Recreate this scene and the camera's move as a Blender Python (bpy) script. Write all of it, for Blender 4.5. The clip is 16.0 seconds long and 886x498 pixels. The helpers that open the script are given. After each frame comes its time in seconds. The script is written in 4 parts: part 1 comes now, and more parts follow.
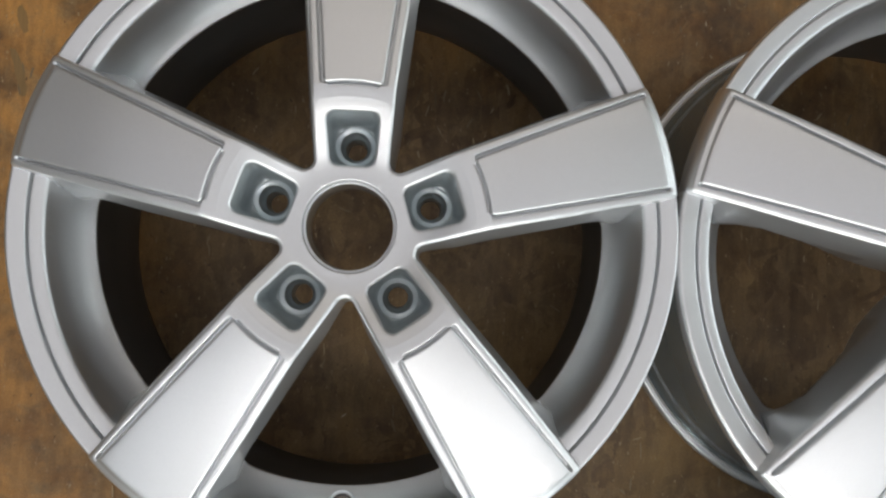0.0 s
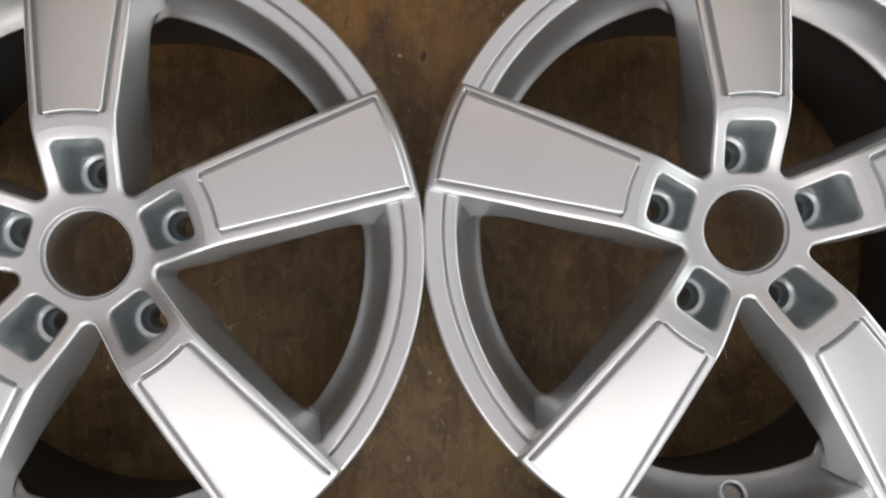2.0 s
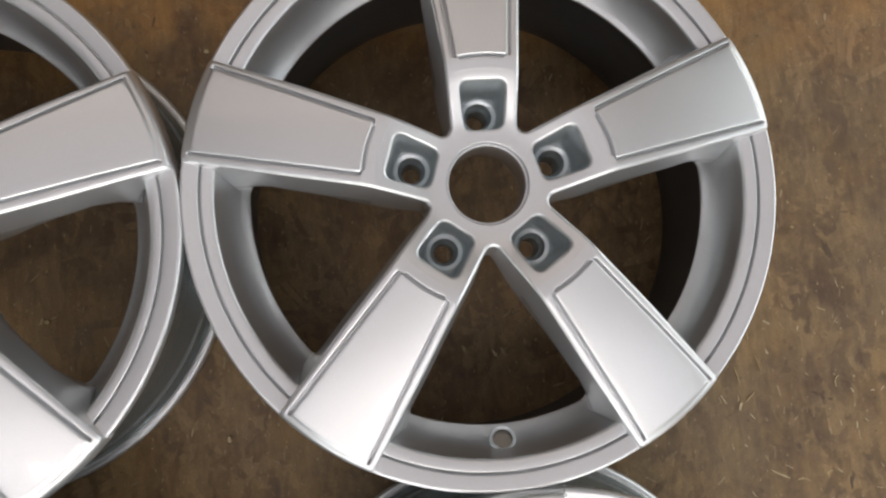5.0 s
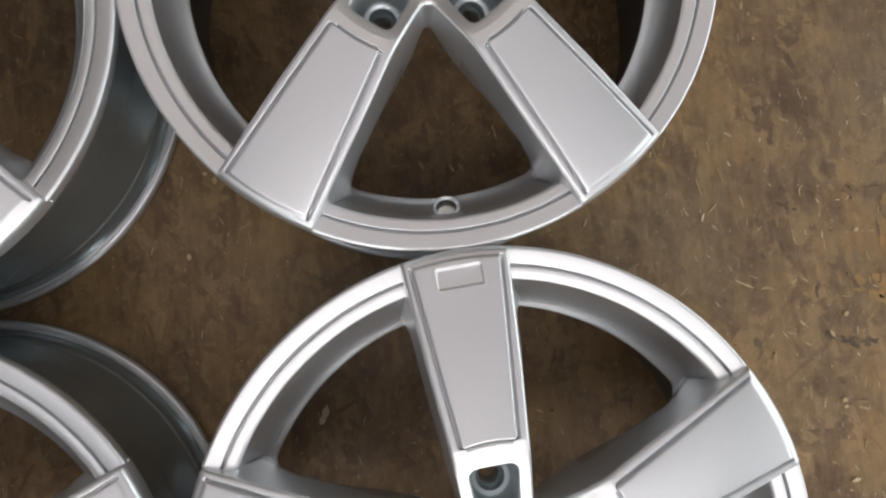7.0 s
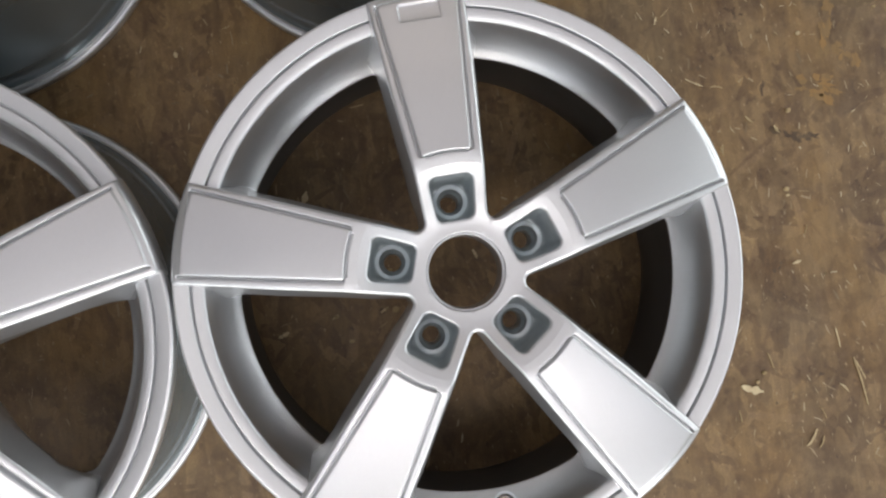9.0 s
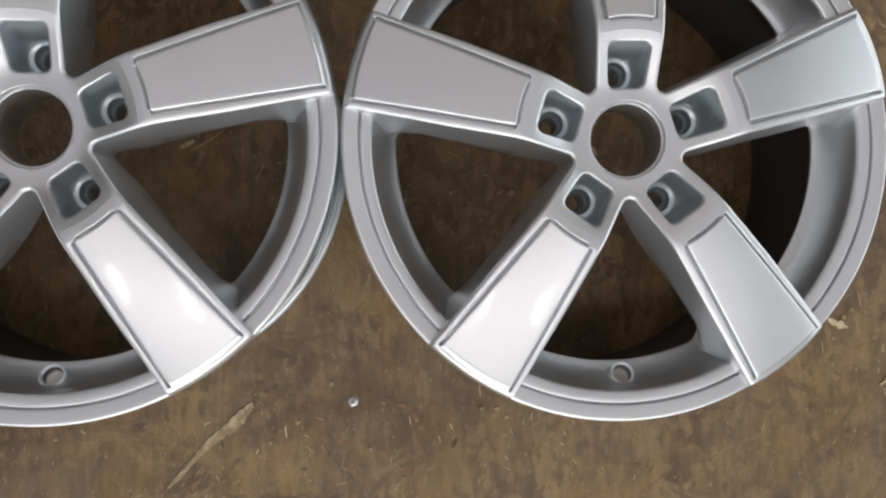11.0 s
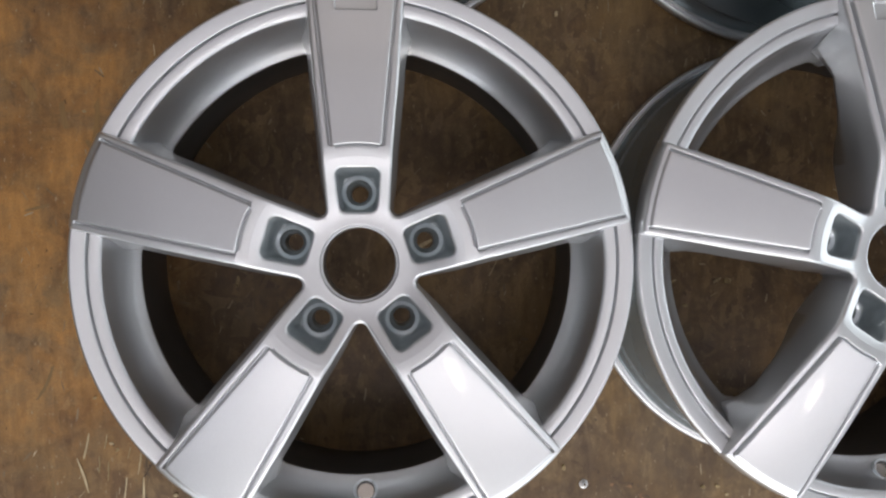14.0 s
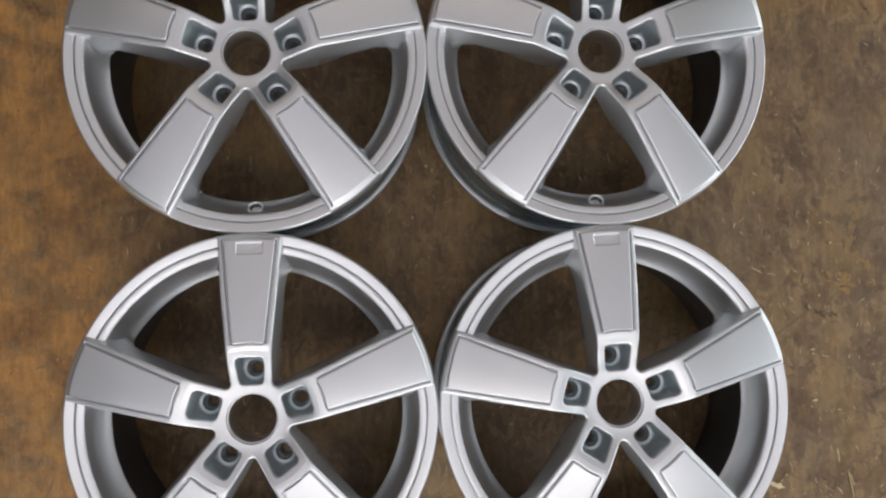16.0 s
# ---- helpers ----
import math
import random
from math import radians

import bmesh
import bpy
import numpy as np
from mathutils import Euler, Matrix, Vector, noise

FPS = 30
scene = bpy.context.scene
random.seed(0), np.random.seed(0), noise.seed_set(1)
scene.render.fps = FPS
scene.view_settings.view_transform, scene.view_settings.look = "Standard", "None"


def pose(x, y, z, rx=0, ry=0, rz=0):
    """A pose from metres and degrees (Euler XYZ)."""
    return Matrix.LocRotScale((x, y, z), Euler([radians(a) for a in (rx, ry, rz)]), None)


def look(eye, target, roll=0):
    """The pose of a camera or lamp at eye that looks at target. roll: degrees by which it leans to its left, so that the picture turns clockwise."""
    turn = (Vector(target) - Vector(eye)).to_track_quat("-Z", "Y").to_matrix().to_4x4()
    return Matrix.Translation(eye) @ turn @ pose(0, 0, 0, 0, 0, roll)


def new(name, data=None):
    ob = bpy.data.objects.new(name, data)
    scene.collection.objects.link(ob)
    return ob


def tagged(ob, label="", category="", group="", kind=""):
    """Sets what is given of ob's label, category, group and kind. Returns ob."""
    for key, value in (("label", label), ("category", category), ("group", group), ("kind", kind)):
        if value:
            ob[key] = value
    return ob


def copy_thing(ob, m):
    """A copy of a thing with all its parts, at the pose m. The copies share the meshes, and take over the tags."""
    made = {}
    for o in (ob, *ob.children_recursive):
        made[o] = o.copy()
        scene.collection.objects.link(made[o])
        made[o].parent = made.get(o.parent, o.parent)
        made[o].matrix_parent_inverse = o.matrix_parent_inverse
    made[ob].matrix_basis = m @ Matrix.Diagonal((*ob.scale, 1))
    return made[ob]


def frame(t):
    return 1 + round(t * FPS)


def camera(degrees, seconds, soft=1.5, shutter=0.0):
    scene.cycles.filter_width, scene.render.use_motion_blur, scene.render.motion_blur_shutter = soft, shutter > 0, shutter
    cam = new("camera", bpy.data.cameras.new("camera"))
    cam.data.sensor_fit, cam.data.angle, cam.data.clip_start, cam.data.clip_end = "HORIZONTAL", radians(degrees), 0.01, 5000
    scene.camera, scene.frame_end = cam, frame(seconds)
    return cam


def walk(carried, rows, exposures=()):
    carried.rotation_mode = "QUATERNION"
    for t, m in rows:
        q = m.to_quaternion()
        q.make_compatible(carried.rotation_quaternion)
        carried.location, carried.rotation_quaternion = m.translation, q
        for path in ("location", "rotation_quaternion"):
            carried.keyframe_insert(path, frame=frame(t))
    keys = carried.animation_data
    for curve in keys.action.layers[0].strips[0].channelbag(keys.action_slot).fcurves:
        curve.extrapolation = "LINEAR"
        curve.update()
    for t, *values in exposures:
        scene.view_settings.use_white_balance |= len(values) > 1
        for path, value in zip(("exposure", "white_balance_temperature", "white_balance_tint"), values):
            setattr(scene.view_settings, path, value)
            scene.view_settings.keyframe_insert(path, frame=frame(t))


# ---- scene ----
cam = camera(63.93, 16.0, soft=2.3)
ROWS = [
    (0.0, 0.0405, -0.0376, 0.6923, 2.617, -3.087, 2.307),
    (0.5, 0.0789, -0.029, 0.701, 1.268, -3.365, 1.563),
    (1.0, 0.1292, -0.0295, 0.7015, 1.677, -3.419, 0.256),
    (1.5, 0.1752, -0.0257, 0.7087, 1.797, -3.311, -1.388),
    (2.0, 0.2263, -0.0302, 0.7086, 2.464, -2.682, -2.673),
    (2.5, 0.2781, -0.0286, 0.7045, 2.497, -2.302, -4.524),
    (3.0, 0.3146, -0.0203, 0.7076, 2.712, -2.897, -5.064),
    (3.5, 0.3452, -0.0328, 0.7061, 4.527, -3.62, -6.329),
    (6.0, 0.418, -0.1681, 0.7579, 5.105, -4.063, -5.84),
    (6.5, 0.4318, -0.2172, 0.7361, 4.365, -3.322, -5.346),
    (7.0, 0.4274, -0.2711, 0.7273, 3.592, -3.0, -7.87),
    (7.5, 0.4302, -0.3325, 0.7365, 2.924, -2.701, -9.595),
    (8.0, 0.4286, -0.3675, 0.7541, 2.295, -2.905, -9.008),
    (8.5, 0.4296, -0.4244, 0.7718, 2.513, -3.064, -9.031),
    (11.0, 0.2751, -0.5717, 0.7764, -0.047, -4.54, -0.006),
    (11.5, 0.2085, -0.5753, 0.774, -0.07, -4.857, 2.121),
    (12.0, 0.1356, -0.5807, 0.7703, 0.001, -5.655, 4.061),
    (12.5, 0.0716, -0.5787, 0.7569, -0.098, -6.109, 4.245),
    (13.0, 0.0259, -0.5589, 0.7413, -0.191, -5.916, 4.39),
    (13.5, -0.0012, -0.5102, 0.7429, -0.477, -5.574, 2.38),
    (14.0, 0.0179, -0.4614, 0.791, -0.333, -4.783, -1.184),
    (14.5, 0.0423, -0.4298, 0.857, 1.115, -4.901, -3.397),
    (15.0, 0.0877, -0.3848, 0.9299, 1.487, -4.362, -5.014),
    (15.5, 0.1425, -0.3566, 1.0262, 3.35, -3.797, -4.241),
    (16.0, 0.1797, -0.3258, 1.1279, 3.642, -4.144, -2.266),
]
walk(cam, [(t, pose(x, y, z, rx, ry, rz)) for t, x, y, z, rx, ry, rz in ROWS],
     exposures=[(0.0, 0.09, 7250, 13), (1.0, 0.06, 7400, 16), (3.0, 0.06, 7550, 18), (3.7, 0.06, 7550, 18), (6.0, -0.01, 7450, 18), (8.5, 0.03, 7300, 18), (11.0, -0.29, 7250, 17), (12.5, -0.28, 7250, 17), (13.5, -0.25, 7100, 19), (16.0, -0.15, 7150, 18)])

# ---- light ----
world = bpy.data.worlds.new("sky")
scene.world = world
world.use_nodes = True
wn = world.node_tree.nodes
sky = wn.new("ShaderNodeTexSky")
sky.sky_type, sky.sun_disc, sky.sun_elevation, sky.sun_rotation = "NISHITA", False, radians(35), radians(180)
wn["Background"].inputs["Strength"].default_value = 0.12
world.node_tree.links.new(sky.outputs["Color"], wn["Background"].inputs["Color"])

# The room is out of view: walls and ceiling are added to shape light.
ROOM = (-2.2, 2.8, -2.3, 2.6, 2.4)       # x0, x1, y0, y1, ceiling height
OVERHEAD_LIGHT = (-2.05, 2.5, -2.0, -0.78)    # x0, x1, y0, y1 of the added, unseen openings in the ceiling
OVERHEAD_LIGHT_NORTH = (-2.05, 2.1, -0.45, 0.95)
OVERHEAD_LIGHT_FAR = (-1.6, 2.0, 1.1, 2.2)
SIDE_LIGHT_SOUTH = (-1.4, 2.1, 0.25, 1.6)    # x0, x1, sill, head of the unseen opening in the south wall


def area_lamp(name, at, target, sx, sy, watts, colour):
    data = bpy.data.lights.new(name, "AREA")
    data.shape, data.size, data.size_y, data.energy, data.color = "RECTANGLE", sx, sy, watts, colour
    ob = new(name, data)
    ob.matrix_world = look(at, target)
    return ob


# Layout is invented: north and far lights are added to brighten the upper spokes.
for nm, (bx0, bx1, by0, by1), watts, tone in (("added_overhead_light", OVERHEAD_LIGHT, 20.5, (0.89, 0.955, 1.0)), ("added_overhead_light", OVERHEAD_LIGHT_NORTH, 7.6, (1.0, 0.935, 0.83)), ("added_overhead_light", OVERHEAD_LIGHT_FAR, 9.6, (1.0, 0.915, 0.78))):
    mx, my = (bx0 + bx1) / 2, (by0 + by1) / 2
    area_lamp(nm, (mx, my, ROOM[4] + 0.12), (mx, my + 0.0001, 0), bx1 - bx0, by1 - by0, watts, tone)
wx0, wx1, wz0, wz1 = SIDE_LIGHT_SOUTH
# Southern daylight is inferred; the shape of this opening is made up.
area_lamp("added_side_light", ((wx0 + wx1) / 2, ROOM[2] - 0.1, (wz0 + wz1) / 2), ((wx0 + wx1) / 2, 0, (wz0 + wz1) / 2 - 0.0001), wx1 - wx0, wz1 - wz0, 42, (0.78, 0.9, 0.96))
SIDE_LIGHT_EAST = (-1.6, 1.4, 0.25, 1.6)     # y0, y1, sill, head of the added opening in the east wall
# Unseen side light, added to brighten the floor towards the east.
area_lamp("added_side_light", (ROOM[1] + 0.1, -0.1, 0.925), (0, -0.1, 0.9249), 3.0, 1.35, 33, (0.79, 0.92, 0.97))
GLINT_LAMPS = ((-0.5, -1.27), (0.1, -1.22), (0.7, -1.42), (1.3, -1.5))     # unseen small lamps under the south opening, added for glints on the spokes
for sx, sy in GLINT_LAMPS:
    area_lamp("added_glint_light", (sx, sy, ROOM[4] - 0.051), (sx, sy + 0.0001, 0), 0.07, 0.2, 1.7, (1.0, 0.98, 0.96))


# ---- materials ----
def material(name):
    m = bpy.data.materials.new(name)
    m.use_nodes = True
    return m, m.node_tree.nodes, m.node_tree.links, m.node_tree.nodes["Principled BSDF"]


def noise_tex(n, l, vec, scale, detail=4, rough=0.55):
    t = n.new("ShaderNodeTexNoise")
    t.inputs["Scale"].default_value, t.inputs["Detail"].default_value, t.inputs["Roughness"].default_value = scale, detail, rough
    if vec:
        l.new(vec, t.inputs["Vector"])
    return t


def ramp(n, l, fac, stops):
    r = n.new("ShaderNodeValToRGB")
    while len(r.color_ramp.elements) < len(stops):
        r.color_ramp.elements.new(0.5)
    for e, (p, c) in zip(r.color_ramp.elements, stops):
        e.position, e.color = p, (*c, 1) if len(c) == 3 else c
    l.new(fac, r.inputs[0])
    return r


def mix(n, l, fac, a, b, kind="MIX"):
    m = n.new("ShaderNodeMix")
    m.data_type, m.blend_type = "RGBA", kind
    for sock, v in ((m.inputs[0], fac), (m.inputs[6], a), (m.inputs[7], b)):
        if isinstance(v, (int, float)):
            sock.default_value = v
        elif isinstance(v, tuple):
            sock.default_value = (*v, 1)
        else:
            l.new(v, sock)
    return m.outputs[2]


def coords(n, l, sx=1, sy=1, sz=1, rz=0):
    c = n.new("ShaderNodeTexCoord")
    m = n.new("ShaderNodeMapping")
    m.inputs["Scale"].default_value, m.inputs["Rotation"].default_value = (sx, sy, sz), (0, 0, radians(rz))
    l.new(c.outputs["Object"], m.inputs["Vector"])
    return m.outputs[0]


def bump(n, l, height, strength, distance, to):
    b = n.new("ShaderNodeBump")
    b.inputs["Strength"].default_value, b.inputs["Distance"].default_value = strength, distance
    l.new(height, b.inputs["Height"])
    l.new(b.outputs[0], to)
    return b


def silver_paint():
    m, n, l, p = material("silver_paint")
    v = coords(n, l)
    fine, broad = noise_tex(n, l, v, 2600, 2), noise_tex(n, l, v, 14, 3)
    c1 = ramp(n, l, fine.outputs[0], [(0.3, (0.73, 0.75, 0.762)), (0.7, (0.85, 0.868, 0.882))])
    c2 = mix(n, l, 0.1, c1.outputs[0], broad.outputs[0], "SOFT_LIGHT")
    l.new(c2, p.inputs["Base Color"])
    r = ramp(n, l, broad.outputs[0], [(0.3, (0.38,) * 3), (0.7, (0.44,) * 3)])
    l.new(r.outputs[0], p.inputs["Roughness"])
    p.inputs["Metallic"].default_value = 0.93
    p.inputs["Coat Weight"].default_value, p.inputs["Coat Roughness"].default_value = 0.75, 0.07
    peel = noise_tex(n, l, v, 420, 2)
    b = bump(n, l, peel.outputs[0], 0.03, 0.0006, p.inputs["Normal"])
    l.new(b.outputs[0], p.inputs["Coat Normal"])
    return m


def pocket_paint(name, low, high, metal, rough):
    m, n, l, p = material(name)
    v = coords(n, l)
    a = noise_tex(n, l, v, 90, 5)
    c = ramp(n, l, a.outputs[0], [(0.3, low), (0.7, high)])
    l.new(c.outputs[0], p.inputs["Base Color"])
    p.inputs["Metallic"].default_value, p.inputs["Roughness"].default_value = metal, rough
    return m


def board_base(name, random_island):
    """Greasy brown strand board: cloudy patches of dark, olive and ochre, streaks that cross, pale and dark specks, an amber side."""
    m, n, l, p = material(name)
    v = coords(n, l)
    drift = noise_tex(n, l, v, 16, 4)
    bent = mix(n, l, 0.045, v, drift.outputs["Color"])
    cloud = noise_tex(n, l, bent, 34, 9, 0.74)
    c = ramp(n, l, cloud.outputs[0], [(0.34, (0.1, 0.06, 0.038)), (0.45, (0.19, 0.124, 0.068)), (0.55, (0.275, 0.19, 0.095)), (0.66, (0.39, 0.285, 0.155))]).outputs[0]
    if random_island:
        g = n.new("ShaderNodeNewGeometry")
        own = ramp(n, l, g.outputs["Random Per Island"], [(0.0, (0.13, 0.083, 0.043)), (0.5, (0.225, 0.152, 0.078)), (0.85, (0.27, 0.19, 0.1)), (1.0, (0.36, 0.26, 0.145))])
        c = mix(n, l, 0.55, c, own.outputs[0])
    else:
        layers = []
        for turn_z, size in ((3, 62), (48, 48), (-38, 55)):
            cells = n.new("ShaderNodeTexVoronoi")
            cells.inputs["Scale"].default_value = size
            l.new(mix(n, l, 0.04, coords(n, l, 1.0, 0.26, 1.0, turn_z), drift.outputs["Color"]), cells.inputs["Vector"])
            one = n.new("ShaderNodeSeparateColor")
            l.new(cells.outputs["Color"], one.inputs[0])
            layers.append(ramp(n, l, one.outputs[0], [(0.0, (0.115, 0.073, 0.037)), (0.4, (0.225, 0.155, 0.078)), (0.7, (0.28, 0.2, 0.098)), (1.0, (0.38, 0.275, 0.14))]).outputs[0])
        which = ramp(n, l, noise_tex(n, l, v, 24, 3).outputs[0], [(0.5, (0.0,) * 3), (0.54, (1.0,) * 3)])
        other = ramp(n, l, noise_tex(n, l, bent, 19, 3).outputs[0], [(0.55, (0.0,) * 3), (0.59, (1.0,) * 3)])
        chips = mix(n, l, other.outputs[0], mix(n, l, which.outputs[0], layers[0], layers[1]), layers[2])
        c = mix(n, l, 0.6, c, chips)
    # ochre and grey-olive regions
    ochre = ramp(n, l, noise_tex(n, l, coords(n, l, 1.0, 0.6, 1.0, 12), 9, 5, 0.62).outputs[0], [(0.5, (0.0,) * 3), (0.64, (0.6,) * 3)])
    c = mix(n, l, ochre.outputs[0], c, (0.33, 0.215, 0.085))
    olive = ramp(n, l, noise_tex(n, l, coords(n, l, 1.0, 0.7, 1.0, -30), 7, 5, 0.6).outputs[0], [(0.5, (0.0,) * 3), (0.66, (0.55,) * 3)])
    c = mix(n, l, olive.outputs[0], c, (0.235, 0.18, 0.106))
    # the less trodden side towards the west and the north is amber
    c0, sep, side = n.new("ShaderNodeTexCoord"), n.new("ShaderNodeSeparateXYZ"), n.new("ShaderNodeMath")
    l.new(mix(n, l, 0.16, c0.outputs["Object"], noise_tex(n, l, v, 6, 5, 0.65).outputs["Color"]), sep.inputs[0])
    north = ramp(n, l, sep.outputs[1], [(0.17, (0.0,) * 3), (0.3, (0.8,) * 3)])
    flip = n.new("ShaderNodeMapRange")
    flip.inputs[1].default_value, flip.inputs[2].default_value, flip.inputs[3].default_value, flip.inputs[4].default_value = -0.17, -0.04, 1.0, 0.0
    l.new(sep.outputs[0], flip.inputs[0])
    upper, west = n.new("ShaderNodeMapRange"), n.new("ShaderNodeMath")
    upper.inputs[1].default_value, upper.inputs[2].default_value = -0.56, -0.4
    l.new(sep.outputs[1], upper.inputs[0])
    west.operation = "MULTIPLY"
    l.new(flip.outputs[0], west.inputs[0])
    l.new(upper.outputs[0], west.inputs[1])
    side.operation = "MAXIMUM"
    l.new(west.outputs[0], side.inputs[0])
    l.new(north.outputs[0], side.inputs[1])
    patchy = ramp(n, l, noise_tex(n, l, bent, 21, 6, 0.65).outputs[0], [(0.36, (0.15,) * 3), (0.58, (1.0,) * 3)])
    warm = n.new("ShaderNodeMath")
    warm.operation = "MULTIPLY"
    l.new(side.outputs[0], warm.inputs[0])
    l.new(patchy.outputs[0], warm.inputs[1])
    c = mix(n, l, warm.outputs[0], c, mix(n, l, 0.75, c, (0.62, 0.325, 0.09)))
    # streaks along the strands, three ways
    for turn_z, size, low, high in ((4, 120, 0.9, 1.1), (42, 130, 0.84, 1.14), (-35, 110, 0.84, 1.14)):
        st = noise_tex(n, l, coords(n, l, 1.0, 0.2, 1.0, turn_z), size, 4, 0.6)
        k = ramp(n, l, st.outputs[0], [(0.3, (low, low * 0.98, low * 0.95)), (0.5, (1.0,) * 3), (0.7, (high, high, high * 0.97))])
        c = mix(n, l, 0.75, c, k.outputs[0], "MULTIPLY")
    fine = noise_tex(n, l, v, 620, 3, 0.7)
    k = ramp(n, l, fine.outputs[0], [(0.34, (0.78,) * 3), (0.66, (1.22,) * 3)])
    c = mix(n, l, 0.7, c, k.outputs[0], "MULTIPLY")
    # grime in broad stains, pale nicks, dark specks
    grime = ramp(n, l, noise_tex(n, l, bent, 11, 6, 0.66).outputs[0], [(0.36, (0.6, 0.54, 0.5)), (0.5, (1.0, 1.0, 1.0)), (0.66, (1.18, 1.15, 1.06))])
    c = mix(n, l, 0.75, c, grime.outputs[0], "MULTIPLY")
    nick = ramp(n, l, noise_tex(n, l, coords(n, l, 1.0, 0.42, 1.0, 15), 250, 3, 0.6).outputs[0], [(0.645, (0.0,) * 3), (0.7, (0.85,) * 3)])
    c = mix(n, l, nick.outputs[0], c, (0.5, 0.4, 0.24))
    speck = ramp(n, l, noise_tex(n, l, coords(n, l, 1.0, 0.6, 1.0, -20), 170, 3, 0.6).outputs[0], [(0.27, (0.8,) * 3), (0.33, (0.0,) * 3)])
    c = mix(n, l, speck.outputs[0], c, (0.06, 0.04, 0.024))
    broad = ramp(n, l, noise_tex(n, l, v, 2.3, 4).outputs[0], [(0.36, (0.68, 0.605, 0.59)), (0.62, (0.955, 0.835, 0.745))])
    c = mix(n, l, 0.8, c, broad.outputs[0], "MULTIPLY")
    l.new(c, p.inputs["Base Color"])
    r = ramp(n, l, cloud.outputs[0], [(0.3, (0.4,) * 3), (0.7, (0.62,) * 3)])
    l.new(r.outputs[0], p.inputs["Roughness"])
    bump(n, l, mix(n, l, 0.5, cloud.outputs[0], fine.outputs[0]), 0.5, 0.0014, p.inputs["Normal"])
    return m


def plain(name, colour, rough=0.8, metal=0.0):
    m, n, l, p = material(name)
    a = noise_tex(n, l, coords(n, l), 6, 6)
    c = mix(n, l, 0.25, colour, a.outputs[0], "OVERLAY")
    l.new(c, p.inputs["Base Color"])
    p.inputs["Roughness"].default_value, p.inputs["Metallic"].default_value = rough, metal
    return m


# Bolt pockets are silver paint too; their bluish shade is put into this colour.
POCKET_SHADE = pocket_paint("shaded_silver_paint", (0.4, 0.45, 0.465), (0.5, 0.555, 0.57), 0.4, 0.32)
MACHINED = pocket_paint("machined_seat", (0.78, 0.86, 0.9), (0.9, 0.95, 0.98), 0.7, 0.33)
SILVER, BOARD = silver_paint(), board_base("strand_board", False)
STRAND = board_base("wood_strand", True)


def tinted(name, tones, rough=0.6):
    """Plain wood-like tone that differs from piece to piece."""
    m, n, l, p = material(name)
    g, o, add = n.new("ShaderNodeNewGeometry"), n.new("ShaderNodeObjectInfo"), n.new("ShaderNodeMath")
    add.operation = "FRACT"
    both = n.new("ShaderNodeMath")
    l.new(g.outputs["Random Per Island"], both.inputs[0])
    l.new(o.outputs["Random"], both.inputs[1])
    l.new(both.outputs[0], add.inputs[0])
    c = ramp(n, l, add.outputs[0], [(i / (len(tones) - 1), t) for i, t in enumerate(tones)])
    grain = noise_tex(n, l, coords(n, l, 1.0, 0.15, 1.0), 300, 4)
    c = mix(n, l, 0.3, c.outputs[0], grain.outputs[0], "OVERLAY")
    l.new(c, p.inputs["Base Color"])
    p.inputs["Roughness"].default_value = rough
    return m


ORANGE = tinted("orange_wood", [(0.25, 0.158, 0.066), (0.28, 0.168, 0.064), (0.33, 0.185, 0.062)])
SCUFF = tinted("scuffed_wood", [(0.2, 0.14, 0.075), (0.27, 0.195, 0.11), (0.44, 0.34, 0.21)])
STAIN = tinted("dark_stain", [(0.07, 0.042, 0.023), (0.11, 0.07, 0.037), (0.15, 0.1, 0.053)])
STRIPE = tinted("faint_stripe", [(0.165, 0.107, 0.053), (0.175, 0.115, 0.056)])
PALE = tinted("pale_wood_chip", [(0.36, 0.26, 0.125), (0.48, 0.365, 0.195), (0.67, 0.55, 0.34)])
STEEL = plain("steel", (0.78, 0.78, 0.77), 0.28, 1.0)
# Shade inside the barrel and the valve bore is put into this dark colour.
SHADED_BARREL = plain("shaded_barrel_paint", (0.07, 0.074, 0.076), 0.4, 0.4)
BARREL_OUTER = plain("outer_barrel_paint", (0.3, 0.345, 0.36), 0.27, 0.7)
WALL, CEIL = plain("unseen_wall", (0.13, 0.125, 0.11)), plain("unseen_ceiling", (0.4, 0.375, 0.32))


# ---- setting ----
def mesh_ob(name, verts, faces, mat, parent=None, smooth=False, normals=None):
    me = bpy.data.meshes.new(name)
    me.from_pydata([tuple(map(float, v)) for v in verts], [], faces)
    me.materials.append(mat)
    if smooth:
        me.shade_smooth()
    if normals is not None:
        me.normals_split_custom_set_from_vertices([tuple(map(float, q)) for q in normals])
    ob = new(name, me)
    ob.parent = parent
    return ob


def box_ob(name, x0, x1, y0, y1, z0, z1, mat, parent=None):
    vs = [(x, y, z) for z in (z0, z1) for y in (y0, y1) for x in (x0, x1)]
    return mesh_ob(name, vs, [(0, 2, 3, 1), (4, 5, 7, 6), (0, 1, 5, 4), (2, 6, 7, 3), (0, 4, 6, 2), (1, 3, 7, 5)], mat, parent)


X0, X1, Y0, Y1, HC = ROOM
floor = tagged(box_ob("floor", X0, X1, Y0, Y1, -0.02, 0, BOARD), "worn brown strand board floor with scuffs and dust", "floor", kind="structure")


